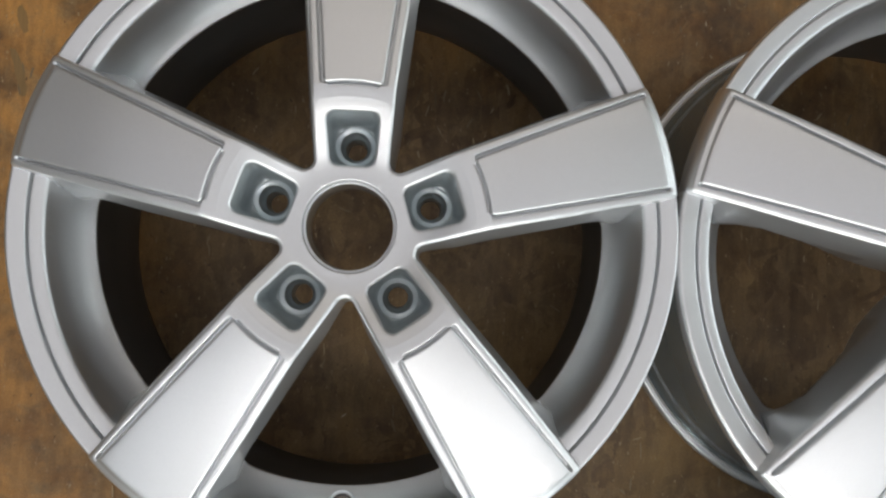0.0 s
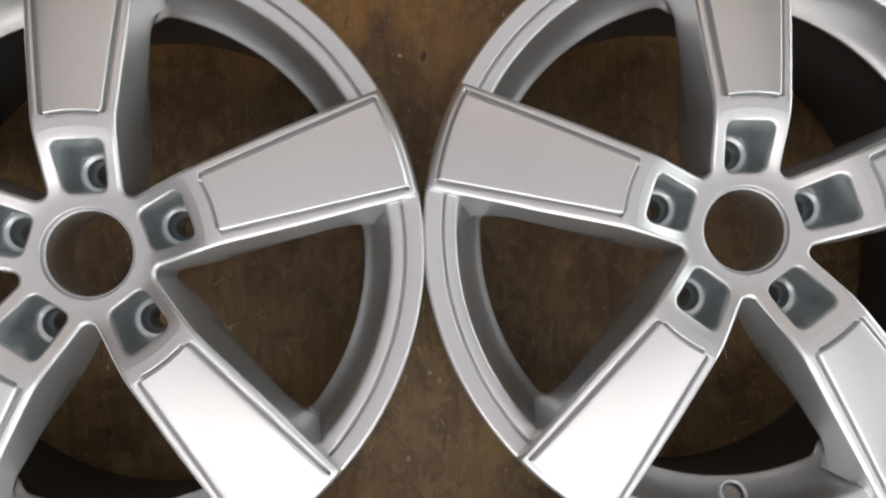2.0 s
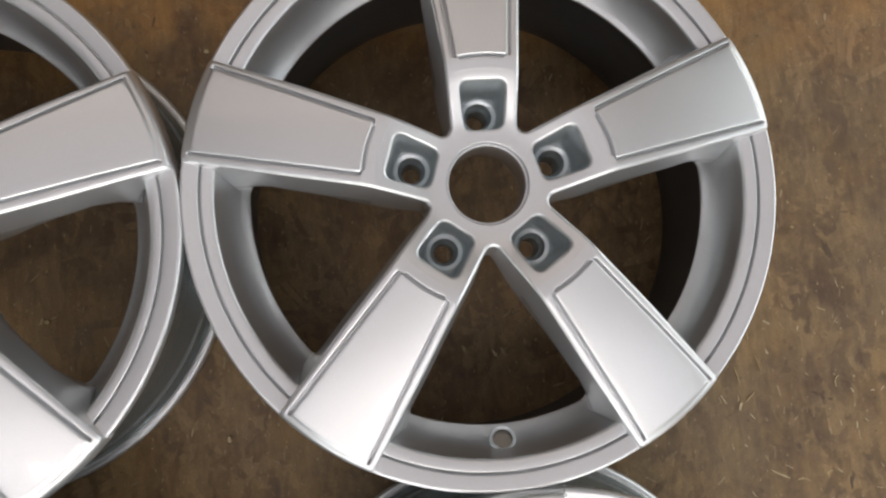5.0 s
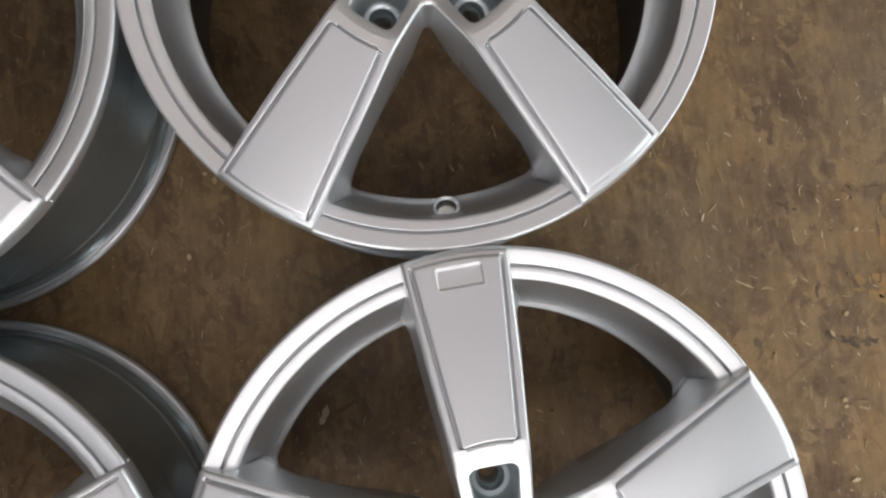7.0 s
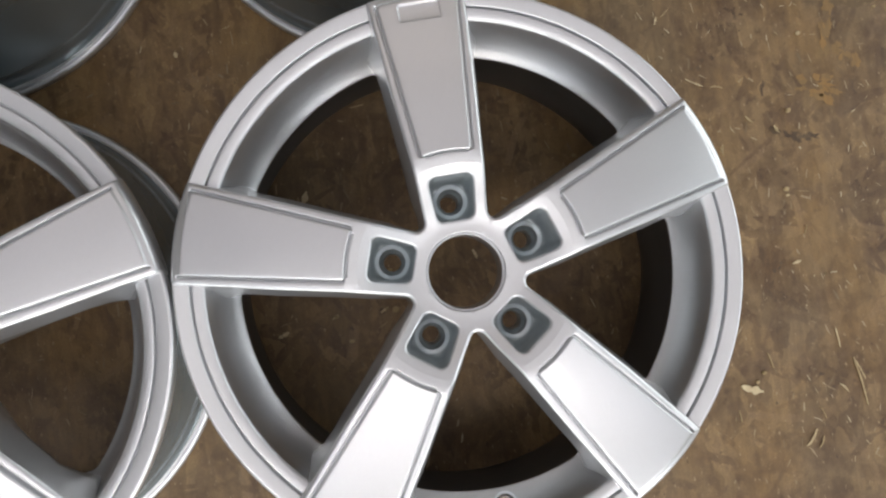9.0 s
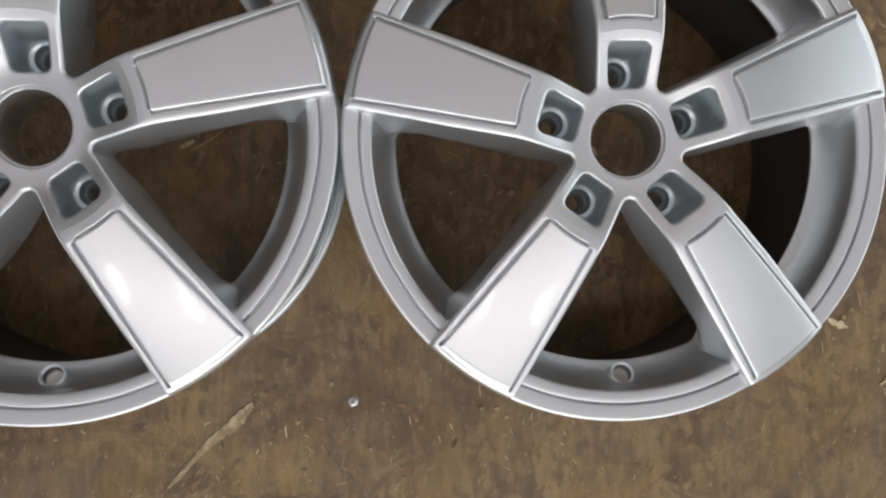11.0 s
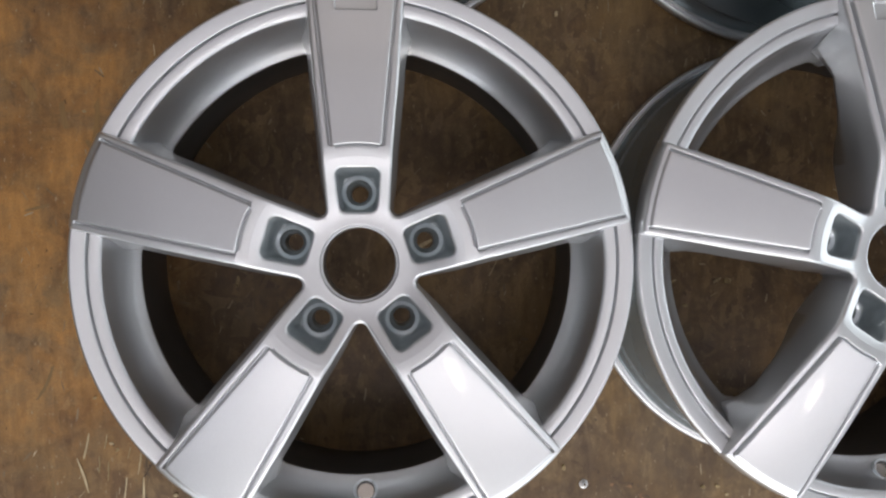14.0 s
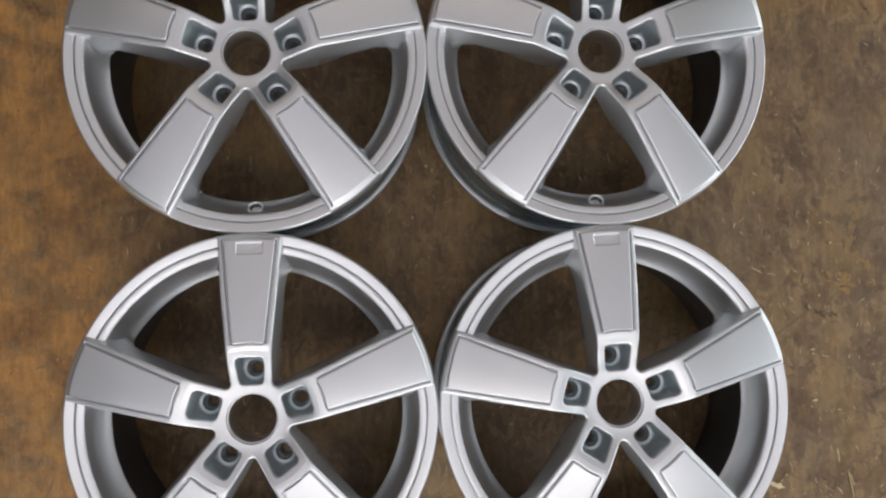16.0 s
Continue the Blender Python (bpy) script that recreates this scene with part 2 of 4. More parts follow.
def strands(x0, x1, y0, y1, count, seed, size, low, spread):
    """Flat, ragged strands pressed into the board, mostly running the same way."""
    rng = random.Random(seed)
    vs, fs = [], []
    for i in range(count):
        cx, cy = rng.uniform(x0, x1), rng.uniform(y0, y1)
        ln, wd = rng.uniform(0.045, 0.12) * size, rng.uniform(0.006, 0.022) * size
        a = rng.gauss(0.04, spread) + math.pi / 2 + (rng.uniform(-1.2, 1.2) if rng.random() < 0.15 else 0)
        z = low + 0.0001 * rng.random()
        c, sn = math.cos(a), math.sin(a)
        n = 11
        k = len(vs)
        left, right = [], []
        skew, taper, bow = rng.uniform(-0.6, 0.6), rng.uniform(0.0, 0.8), rng.uniform(-0.06, 0.06)
        for j in range(n):
            t = j / (n - 1) * 2 - 1
            w = wd * (1 - taper * max(0, abs(t) - 0.3)) * (1 + rng.uniform(-0.15, 0.15)) / 2
            for side, out in ((1, right), (-1, left)):
                u, q = ln / 2 * t + skew * wd * side * abs(t) + rng.uniform(-0.002, 0.002), w * side + bow * ln * (1 - t * t)
                out.append((cx + u * c - q * sn, cy + u * sn + q * c, z))
        vs += right + left[::-1]
        fs.append(tuple(range(k, k + 2 * n)))
    return vs, fs


def blotches(spots, seed):
    """Thin ragged dark marks: (x, y, length, width, angle); a long one is broken into a trail of smaller ones."""
    rng = random.Random(seed)
    vs, fs, todo = [], [], []
    for x, y, ln, wd, a in spots:
        count = 1 if ln < 0.01 else 3 if ln < 0.03 else 14
        c, sn = math.cos(radians(a)), math.sin(radians(a))
        for i in range(count):
            u = 0.0 if count == 1 else ln * (rng.random() - 0.5)
            v = 0.0 if count == 1 else rng.gauss(0, wd * 0.3)
            size = 1.0 if count == 1 else rng.uniform(0.25, 0.6)
            todo.append((x + u * c - v * sn, y + u * sn + v * c, max(ln * size * (0.6 if count > 3 else 1), 0.002), wd * rng.uniform(0.4, 0.9) if count > 1 else wd, a + rng.gauss(0, 18)))
    for x, y, ln, wd, a in todo:
        k, n = len(vs), 18
        c, sn = math.cos(radians(a)), math.sin(radians(a))
        for j in range(n):
            t = 2 * math.pi * j / n
            r = rng.uniform(0.5, 1.2)
            u, v = ln / 2 * math.cos(t) * r, wd / 2 * math.sin(t) * r
            vs.append((x + u * c - v * sn, y + u * sn + v * c, 0.0004 + 0.00001 * (k // n % 9)))
        fs.append(tuple(range(k, k + n)))
    return vs, fs


tagged(mesh_ob("strands", *strands(-0.75, 1.25, -1.15, 0.6, 4600, 5, 0.55, 0.00004, 1.0), STRAND, floor), kind="stuff")
tagged(mesh_ob("orange_strands", *strands(-0.6, -0.2, -0.75, 0.4, 44, 8, 0.42, 0.00016, 0.3), ORANGE, floor), "orange-brown strands in the board", kind="stuff")
tagged(mesh_ob("orange_strands", *strands(-0.5, 0.6, 0.14, 0.5, 10, 9, 0.5, 0.00016, 0.3), ORANGE, floor), "orange-brown strands in the board", kind="stuff")
tagged(mesh_ob("scuffs", *strands(-0.6, 1.1, -1.05, 0.5, 900, 12, 0.11, 0.00028, 0.5), SCUFF, floor), "pale scuffs and splinters in the board", kind="stuff")
FLECK = tinted("pale_fleck", [(0.3, 0.22, 0.12), (0.42, 0.33, 0.19), (0.66, 0.56, 0.38)])
for count, seed, area in ((190, 31, (0.7, 1.0, -0.78, -0.1)), (80, 32, (-0.36, -0.1, -0.9, -0.62)), (60, 33, (0.0, 0.5, -0.9, -0.74)), (70, 34, (-0.25, 0.7, -0.7, 0.2))):
    tagged(mesh_ob("flecks", *strands(*area, count, seed, 0.075, 0.00035, 0.6), FLECK, floor), "pale flecks of splintered wood on the board", kind="stuff")
SPOTS = [(0.786, -0.290, 0.013, 0.009, 70), (0.843, -0.241, 0.012, 0.006, -20), (0.756, -0.324, 0.006, 0.006, 0), (0.804, -0.284, 0.007, 0.006, 0),
    (0.858, -0.322, 0.022, 0.006, 80), (0.885, -0.383, 0.05, 0.008, -18), (0.785, -0.372, 0.009, 0.012, 20), (0.841, -0.528, 0.012, 0.008, 20),
    (0.871, -0.653, 0.008, 0.006, 0), (-0.177, -0.804, 0.012, 0.005, 30)]
SPOTS += [(-0.136, -0.836, 0.014, 0.009, 0), (0.017, -0.760, 0.018, 0.006, 5), (0.35, -0.785, 0.006, 0.014, 0), (0.186, -0.810, 0.008, 0.005, 0),
    (0.15, -0.724, 0.016, 0.009, 10), (0.258, -0.787, 0.01, 0.006, 0), (0.25, 0.194, 0.007, 0.012, 0), (-0.274, -0.083, 0.014, 0.02, 20),
    (-0.26, -0.09, 0.01, 0.012, 0), (0.867, -0.081, 0.008, 0.026, 12)]
SPOTS += [(-0.242, -0.73, 0.095, 0.0026, 90)]
tagged(mesh_ob("stains", *blotches(SPOTS, 3), STAIN, floor), "dark stains and knots in the board", kind="stuff")
# ring-shaped rust stain round the place of a removed fixing: broken dark line outside, rusty blots inside it
ring_rng = random.Random(21)
RING, RUSTY = [], []
for a0, a1, thick in ((62, 92, 0.0028), (20, 62, 0.0022), (168, 236, 0.0034), (296, 336, 0.003)):
    a = a0
    while a < a1:
        rr = 1 + ring_rng.gauss(0, 0.035)
        RING.append((0.268 + 0.054 * rr * math.cos(radians(a)), -0.782 + 0.045 * rr * math.sin(radians(a)), ring_rng.uniform(0.004, 0.0095), thick * ring_rng.uniform(0.5, 1.2), a + 97 + ring_rng.gauss(0, 14)))
        if ring_rng.random() < 0.55:
            q = rr * ring_rng.uniform(0.78, 0.98)
            RUSTY.append((0.268 + 0.054 * q * math.cos(radians(a)), -0.782 + 0.045 * q * math.sin(radians(a)), ring_rng.uniform(0.004, 0.009), ring_rng.uniform(0.002, 0.006), a + ring_rng.uniform(60, 130)))
        a += ring_rng.uniform(4, 9)
RUST = tinted("rusty_stain", [(0.21, 0.1, 0.048), (0.28, 0.145, 0.068), (0.34, 0.19, 0.09)])
RING_STAIN = tinted("ring_stain", [(0.1, 0.058, 0.03), (0.15, 0.092, 0.048)])
tagged(mesh_ob("rust_ring", *blotches(RING, 7), RING_STAIN, floor), "broken dark ring stain in the board", kind="stuff")
tagged(mesh_ob("rust_blots", *blotches(RUSTY, 8), RUST, floor), "rusty blots inside the ring stain", kind="stuff")
tagged(mesh_ob("stripes", *blotches([(0.925, -0.227, 0.06, 0.011, -10), (0.985, -0.24, 0.06, 0.011, -8), (0.16, -0.84, 0.105, 0.004, -1)], 6), STRIPE, floor), "faint darker stripes on the board", kind="stuff")
tagged(mesh_ob("ochre_marks", *blotches([(0.946, -0.254, 0.085, 0.012, 73), (0.93, -0.335, 0.031, 0.03, 60), (0.962, -0.3, 0.034, 0.012, 140), (0.915, -0.32, 0.022, 0.016, 20)], 16), ORANGE, floor), "ochre smears on the board", kind="stuff")


# added ceiling with its three openings, one mesh
A, N, F = OVERHEAD_LIGHT, OVERHEAD_LIGHT_NORTH, OVERHEAD_LIGHT_FAR
cv, cf = [], []
for bx in ((X0, X1, Y0, A[2]), (X0, A[0], A[2], A[3]), (A[1], X1, A[2], A[3]), (X0, X1, A[3], N[2]), (X0, N[0], N[2], N[3]), (N[1], X1, N[2], N[3]), (X0, X1, N[3], F[2]), (X0, F[0], F[2], F[3]), (F[1], X1, F[2], F[3]), (X0, X1, F[3], Y1)):
    k = len(cv)
    cv += [(x, y, z) for z in (HC, HC + 0.1) for y in bx[2:] for x in bx[:2]]
    cf += [tuple(k + i for i in f) for f in ((0, 2, 3, 1), (4, 5, 7, 6), (0, 1, 5, 4), (2, 6, 7, 3), (0, 4, 6, 2), (1, 3, 7, 5))]
tagged(mesh_ob("ceiling", cv, cf, CEIL), "added plain ceiling out of view with three openings for light", "ceiling", kind="structure")
for name, o, bars in (("window_1", A, 5), ("window_2", N, 4), ("window_4", F, 4)):
    roof_opening = tagged(new(name), "added ceiling opening with thin bars, out of view", "window", kind="structure")
    for k in range(1, bars):
        xb = o[0] + (o[1] - o[0]) * k / bars
        box_ob("glazing_bar", xb - 0.025, xb + 0.025, o[2], o[3], HC + 0.02, HC + 0.07, WALL, roof_opening)
for sx, sy in GLINT_LAMPS:
    lamp = tagged(new("strip_lamp"), "short pale lamp box out of view, added for glints on the spokes", "ceiling lamp", "strip lamps")
    box_ob("housing", sx - 0.05, sx + 0.05, sy - 0.14, sy + 0.14, HC - 0.048, HC - 0.02, CEIL, lamp)
    for e in (-0.1, 0.1):
        box_ob("hanger", sx - 0.006, sx + 0.006, sy + e - 0.006, sy + e + 0.006, HC - 0.02, HC + 0.05, CEIL, lamp)
    box_ob("crossbar", sx - 0.02, sx + 0.02, A[2] - 0.02, A[3] + 0.02, HC + 0.052, HC + 0.066, CEIL, lamp)
# added south wall with its opening, one mesh
cv, cf = [], []
for bx in ((X0, X1, -0.02, wz0), (X0, wx0, wz0, wz1), (wx1, X1, wz0, wz1), (X0, X1, wz1, HC + 0.1)):
    k = len(cv)
    cv += [(x, y, z) for z in bx[2:] for y in (Y0 - 0.12, Y0) for x in bx[:2]]
    cf += [tuple(k + i for i in f) for f in ((0, 2, 3, 1), (4, 5, 7, 6), (0, 1, 5, 4), (2, 6, 7, 3), (0, 4, 6, 2), (1, 3, 7, 5))]
tagged(mesh_ob("added_wall_south", cv, cf, WALL), "added plain wall out of view with an opening for light", "wall", kind="structure")
side_opening = tagged(new("window_3"), "added wide wall opening with plain bars, out of view", "window", kind="structure")
for k in range(1, 4):
    xb = wx0 + (wx1 - wx0) * k / 4
    box_ob("glazing_bar", xb - 0.025, xb + 0.025, Y0 - 0.07, Y0 - 0.03, wz0, wz1, WALL, side_opening)
# added east wall with its opening, one mesh
cv, cf = [], []
ey0, ey1, ez0, ez1 = SIDE_LIGHT_EAST
for bx in ((Y0 - 0.12, Y1 + 0.12, -0.02, ez0), (Y0 - 0.12, ey0, ez0, ez1), (ey1, Y1 + 0.12, ez0, ez1), (Y0 - 0.12, Y1 + 0.12, ez1, HC + 0.1)):
    k = len(cv)
    cv += [(x, y, z) for z in bx[2:] for y in bx[:2] for x in (X1, X1 + 0.12)]
    cf += [tuple(k + i for i in f) for f in ((0, 2, 3, 1), (4, 5, 7, 6), (0, 1, 5, 4), (2, 6, 7, 3), (0, 4, 6, 2), (1, 3, 7, 5))]
tagged(mesh_ob("added_wall_east", cv, cf, WALL), "added plain wall out of view with an opening for light", "wall", kind="structure")
side_opening = tagged(new("window_5"), "added wide wall opening with plain bars, out of view", "window", kind="structure")
for k in range(1, 3):
    yb = ey0 + (ey1 - ey0) * k / 3
    box_ob("glazing_bar", X1 + 0.03, X1 + 0.07, yb - 0.025, yb + 0.025, ez0, ez1, WALL, side_opening)
for nm, b in (("added_wall_north", (X0, X1, Y1, Y1 + 0.12)), ("added_wall_west", (X0 - 0.12, X0, Y0 - 0.12, Y1 + 0.12))):
    tagged(box_ob(nm, *b, -0.02, HC + 0.1, WALL), "added plain wall out of view", "wall", kind="structure")
# ---- alloy wheel ----
LIFT = 0.009      # the face's heights below are given from this far above the floor
R_TIP, R_JOIN, R_BORE, U_BOLT, Z_BACK = 0.2385, 0.092, 0.0328, 0.0607, 0.128
EDGE_R, EDGE_V = (0.097, 0.155, 0.2388), (0.0293, 0.0352, 0.0417)


def smooth_step(a, b, x):
    t = min(1, max(0, (x - a) / (b - a)))
    return t * t * (3 - 2 * t)


SPINE = [(0.0328, 0.1885), (0.045, 0.1897), (0.055, 0.1926), (0.065, 0.1968), (0.075, 0.2010), (0.083, 0.2040), (0.089, 0.2055), (0.094, 0.2062), (0.099, 0.2063)]


def spine(r):
    """Height of the casting's face at radius r, without the raised panel."""
    if r >= 0.099:
        return 0.2063 - (r - 0.099) * 0.149 + 0.0012 * math.sin(math.pi * (r - 0.099) / 0.139)
    k = max(1, min(len(SPINE) - 1, sum(1 for p in SPINE if p[0] <= r)))
    sl = []
    for i in (k - 1, k):
        lo, hi = SPINE[max(i - 1, 0)], SPINE[min(i + 1, len(SPINE) - 1)]
        sl.append((hi[1] - lo[1]) / (hi[0] - lo[0]))
    sl[0] = 0.0 if k == 1 else sl[0]
    sl[1] = -0.12 if k == len(SPINE) - 1 else sl[1]
    (x0, z0), (x1, z1) = SPINE[k - 1], SPINE[k]
    h = x1 - x0
    t = (r - x0) / h
    return (2 * t ** 3 - 3 * t * t + 1) * z0 + (t ** 3 - 2 * t * t + t) * h * sl[0] + (3 * t * t - 2 * t ** 3) * z1 + (t ** 3 - t * t) * h * sl[1]


def tip_drop(r):
    t = max(0, (r - 0.2318) / (R_TIP - 0.2318))
    return 0.011 * (1 - math.sqrt(max(0, 1 - min(1, t) ** 2.6)))


EDGE_A, EDGE_B = 0.02387, 0.0587       # straight flank near the hub: v = A + B u
NOTCH_S, NOTCH_R = 0.0568, 0.0068       # rounded notch between two arms: its centre's radius, its own radius


def edge_v(r):
    if r > 0.097:
        return float(np.interp(r, EDGE_R, EDGE_V))
    v = 0.028
    for _ in range(12):
        v = EDGE_A + EDGE_B * math.sqrt(r * r - v * v)
    return v


def panel_v(r):
    v = 0.0201 + (r - 0.098) * (0.0342 - 0.0201) / 0.137
    into = min(1, max(0, (r - 0.0968) / 0.0036))          # rounded corners at the inner end
    return v - 0.0036 * (1 - math.sqrt(1 - (1 - into) ** 2))


BEV = [(0.0, 0.0), (0.0009, 0.0002), (0.0017, 0.0007), (0.0023, 0.0013), (0.0028, 0.0023), (0.003, 0.0036)]   # outward, down
# across the arm, from its middle to the step round the raised panel: fraction of the panel's half width, then metres past it
ACROSS = [0.0, 0.28, 0.56, 0.72, 0.82]
STEP = [(-0.0020, 1.0), (-0.0011, 0.94), (-0.0005, 0.74), (-0.0001, 0.3), (0.0002, -1.0), (0.0005, -2.8), (0.0012, -3.7), (0.0020, -3.1), (0.0023, -1.1), (0.0026, -0.25), (0.0031, 0.0)]
RISE = 0.0016


class Shell:
    """Collects vertices and faces that carry the number of their part; equal places are one vertex."""

    def __init__(self):
        self.v, self.index, self.f = [], {}, []

    def add(self, p):
        key = (round(p[0] * 2e5), round(p[1] * 2e5), round(p[2] * 2e5))
        if key not in self.index:
            self.index[key] = len(self.v)
            self.v.append(p)
        return self.index[key]

    def face(self, part_no, *ids):
        ids = list(dict.fromkeys(ids))
        if len(ids) > 2:
            self.f.append((part_no, tuple(ids)))

    def sheet(self, part_no, rows, flip=False):
        for a, b in zip(rows, rows[1:]):
            for i in range(len(a) - 1):
                q = (a[i], a[i + 1], b[i + 1], b[i])
                self.face(part_no, *(q[::-1] if flip else q))

    def orient(self):
        """Turns all faces the same way, starting from the ones that face up most."""
        v = np.array(self.v)
        by_edge, faces = {}, [list(f) for _, f in self.f]
        for i, f in enumerate(faces):
            for a, b in zip(f, f[1:] + f[:1]):
                by_edge.setdefault((min(a, b), max(a, b)), []).append(i)
        up = []
        for f in faces:
            c = np.cross(v[f[1]] - v[f[0]], v[f[2]] - v[f[1]])
            q = np.linalg.norm(c)
            up.append(c[2] / q if q > 1e-16 else 0.0)
        done = [False] * len(faces)
        for seed in sorted(range(len(faces)), key=lambda i: -abs(up[i]) - v[faces[i][0]][2]):
            if done[seed]:
                continue
            if up[seed] < 0:
                faces[seed].reverse()
            done[seed], todo = True, [seed]
            while todo:
                i = todo.pop()
                f = faces[i]
                for a, b in zip(f, f[1:] + f[:1]):
                    for j in by_edge[(min(a, b), max(a, b))]:
                        if not done[j]:
                            g = faces[j]
                            if (a, b) in zip(g, g[1:] + g[:1]):
                                g.reverse()
                            done[j] = True
                            todo.append(j)
        self.f = [(k, tuple(f)) for (k, _), f in zip(self.f, faces)]

    def normals(self):
        self.orient()
        v, n = np.array(self.v), np.zeros((len(self.v), 3))
        for _, f in self.f:
            for i in range(len(f)):
                a, b, c = v[f[i - 1]], v[f[i]], v[f[(i + 1) % len(f)]]
                e, g = a - b, c - b
                x = np.cross(g, e)
                s, le, lg = np.linalg.norm(x), np.linalg.norm(e), np.linalg.norm(g)
                if s > 1e-14:
                    n[f[i]] += x / s * math.acos(max(-1, min(1, e @ g / le / lg)))
        return n / np.maximum(np.linalg.norm(n, axis=1), 1e-12)[:, None]

    def part(self, part_no, name, mat, parent, normals):
        faces = [f for k, f in self.f if k == part_no]
        used = sorted({i for f in faces for i in f})
        at = {i: j for j, i in enumerate(used)}
        return mesh_ob(name, [self.v[i] for i in used], [tuple(at[i] for i in f) for f in faces], mat, parent, True, normals[used])


def turn(u, v, z, k):
    a = math.pi / 2 + k * 2 * math.pi / 5
    c, s = math.cos(a), math.sin(a)
    return (u * c - v * s, u * s + v * c, z + LIFT)


def cross(r):
    """Points (v, z) across the arm at radius r, from its middle to the wall's foot."""
    on = smooth_step(0.0966, 0.0984, r) * (1 - smooth_step(0.2285, 0.2320, r))
    z0, pv, ev = spine(r) - tip_drop(r), panel_v(max(r, 0.09)), edge_v(r)
    pts = [(f * pv, RISE * on) for f in ACROSS] + [(pv + d, RISE * h * on) for d, h in STEP]
    groove = smooth_step(0.0952, 0.0962, r) * (1 - smooth_step(0.0967, 0.0977, r)) * -0.0050
    pts = [(v, h + (groove if v < pv + 0.001 else 0)) for v, h in pts]
    mid = (pv + 0.0031 + ev - 0.003) / 2
    pts.append((mid, 0))
    pts += [(ev - 0.003 + o, -d) for o, d in BEV]
    pts = [(v, z0 + h - 0.0007 * (v / 0.03) ** 2) for v, h in pts]
    # flank: drafted wall, deepest at the hub and where it runs into the dish
    zb = 0.150 + 0.016 * smooth_step(0.092, 0.14, r) - 0.021 * smooth_step(0.174, 0.197, r) + 0.023 * smooth_step(0.2, 0.212, r)
    out = 0.005 * (1 - 0.5 * smooth_step(0.2, 0.215, r)) + 0.0045 * smooth_step(0.181, 0.197, r) * (1 - smooth_step(0.2, 0.212, r))
    pts += [(ev + 0.4 * out, max(z0 - 0.016, zb + 0.006)), (ev + 0.93 * out, max(z0 - 0.034, zb + 0.002)), (ev + out, zb)]
    return pts


def ring_hit(poly, c, ang):
    """Where the ray from c at that angle leaves the closed outline."""
    dx, dy = math.cos(ang), math.sin(ang)
    best = 0
    for (ax, ay), (bx, by) in zip(poly, poly[1:] + poly[:1]):
        ex, ey = bx - ax, by - ay
        den = dx * ey - dy * ex
        if abs(den) < 1e-15:
            continue
        t = ((ax - c[0]) * ey - (ay - c[1]) * ex) / den
        s = ((ax - c[0]) * dy - (ay - c[1]) * dx) / den
        if -1e-9 <= s <= 1 + 1e-9 and t > best:
            best = t
    return (c[0] + best * dx, c[1] + best * dy)


def rounded(corners, radius, steps=7):
    out = []
    n = len(corners)
    for i in range(n):
        p, a, b = Vector(corners[i]), Vector(corners[i - 1]), Vector(corners[(i + 1) % n])
        e, g = (a - p).normalized(), (b - p).normalized()
        half = e.angle(g) / 2
        d = radius / math.tan(half)
        c = p + (e + g).normalized() * radius / math.sin(half)
        s, t = p + e * d - c, p + g * d - c
        for j in range(steps + 1):
            w = s.lerp(t, j / steps).normalized() * radius + c
            out.append((w.x, w.y))
    return out


def hub_outline():
    """Half of a fifth of the hub: (u, v, type) from the arm's middle round to the bore's middle."""
    out = []
    for v, z in cross(R_JOIN)[:len(ACROSS) + len(STEP) + 2]:
        out.append((math.sqrt(R_JOIN ** 2 - v * v), v, "join"))
    a36 = radians(36)
    seam = (math.cos(a36), math.sin(a36))
    for u in (0.083, 0.078, 0.073, 0.068, 0.063, 0.058, 0.053, 0.0495):
        out.append((u, EDGE_A + EDGE_B * u - 0.003, "line"))
    for k in range(9):
        a = radians(-86.6 - 57.4 * k / 8)
        out.append((NOTCH_S * seam[0] + (NOTCH_R + 0.003) * math.cos(a), NOTCH_S * seam[1] + (NOTCH_R + 0.003) * math.sin(a), "arc"))
    for r in (0.043, 0.0395, 0.036):
        out.append((r * seam[0], r * seam[1], "seam"))
    for k in range(8):
        a = a36 * (1 - k / 7)
        out.append((R_BORE * math.cos(a), R_BORE * math.sin(a), "bore"))
    return out


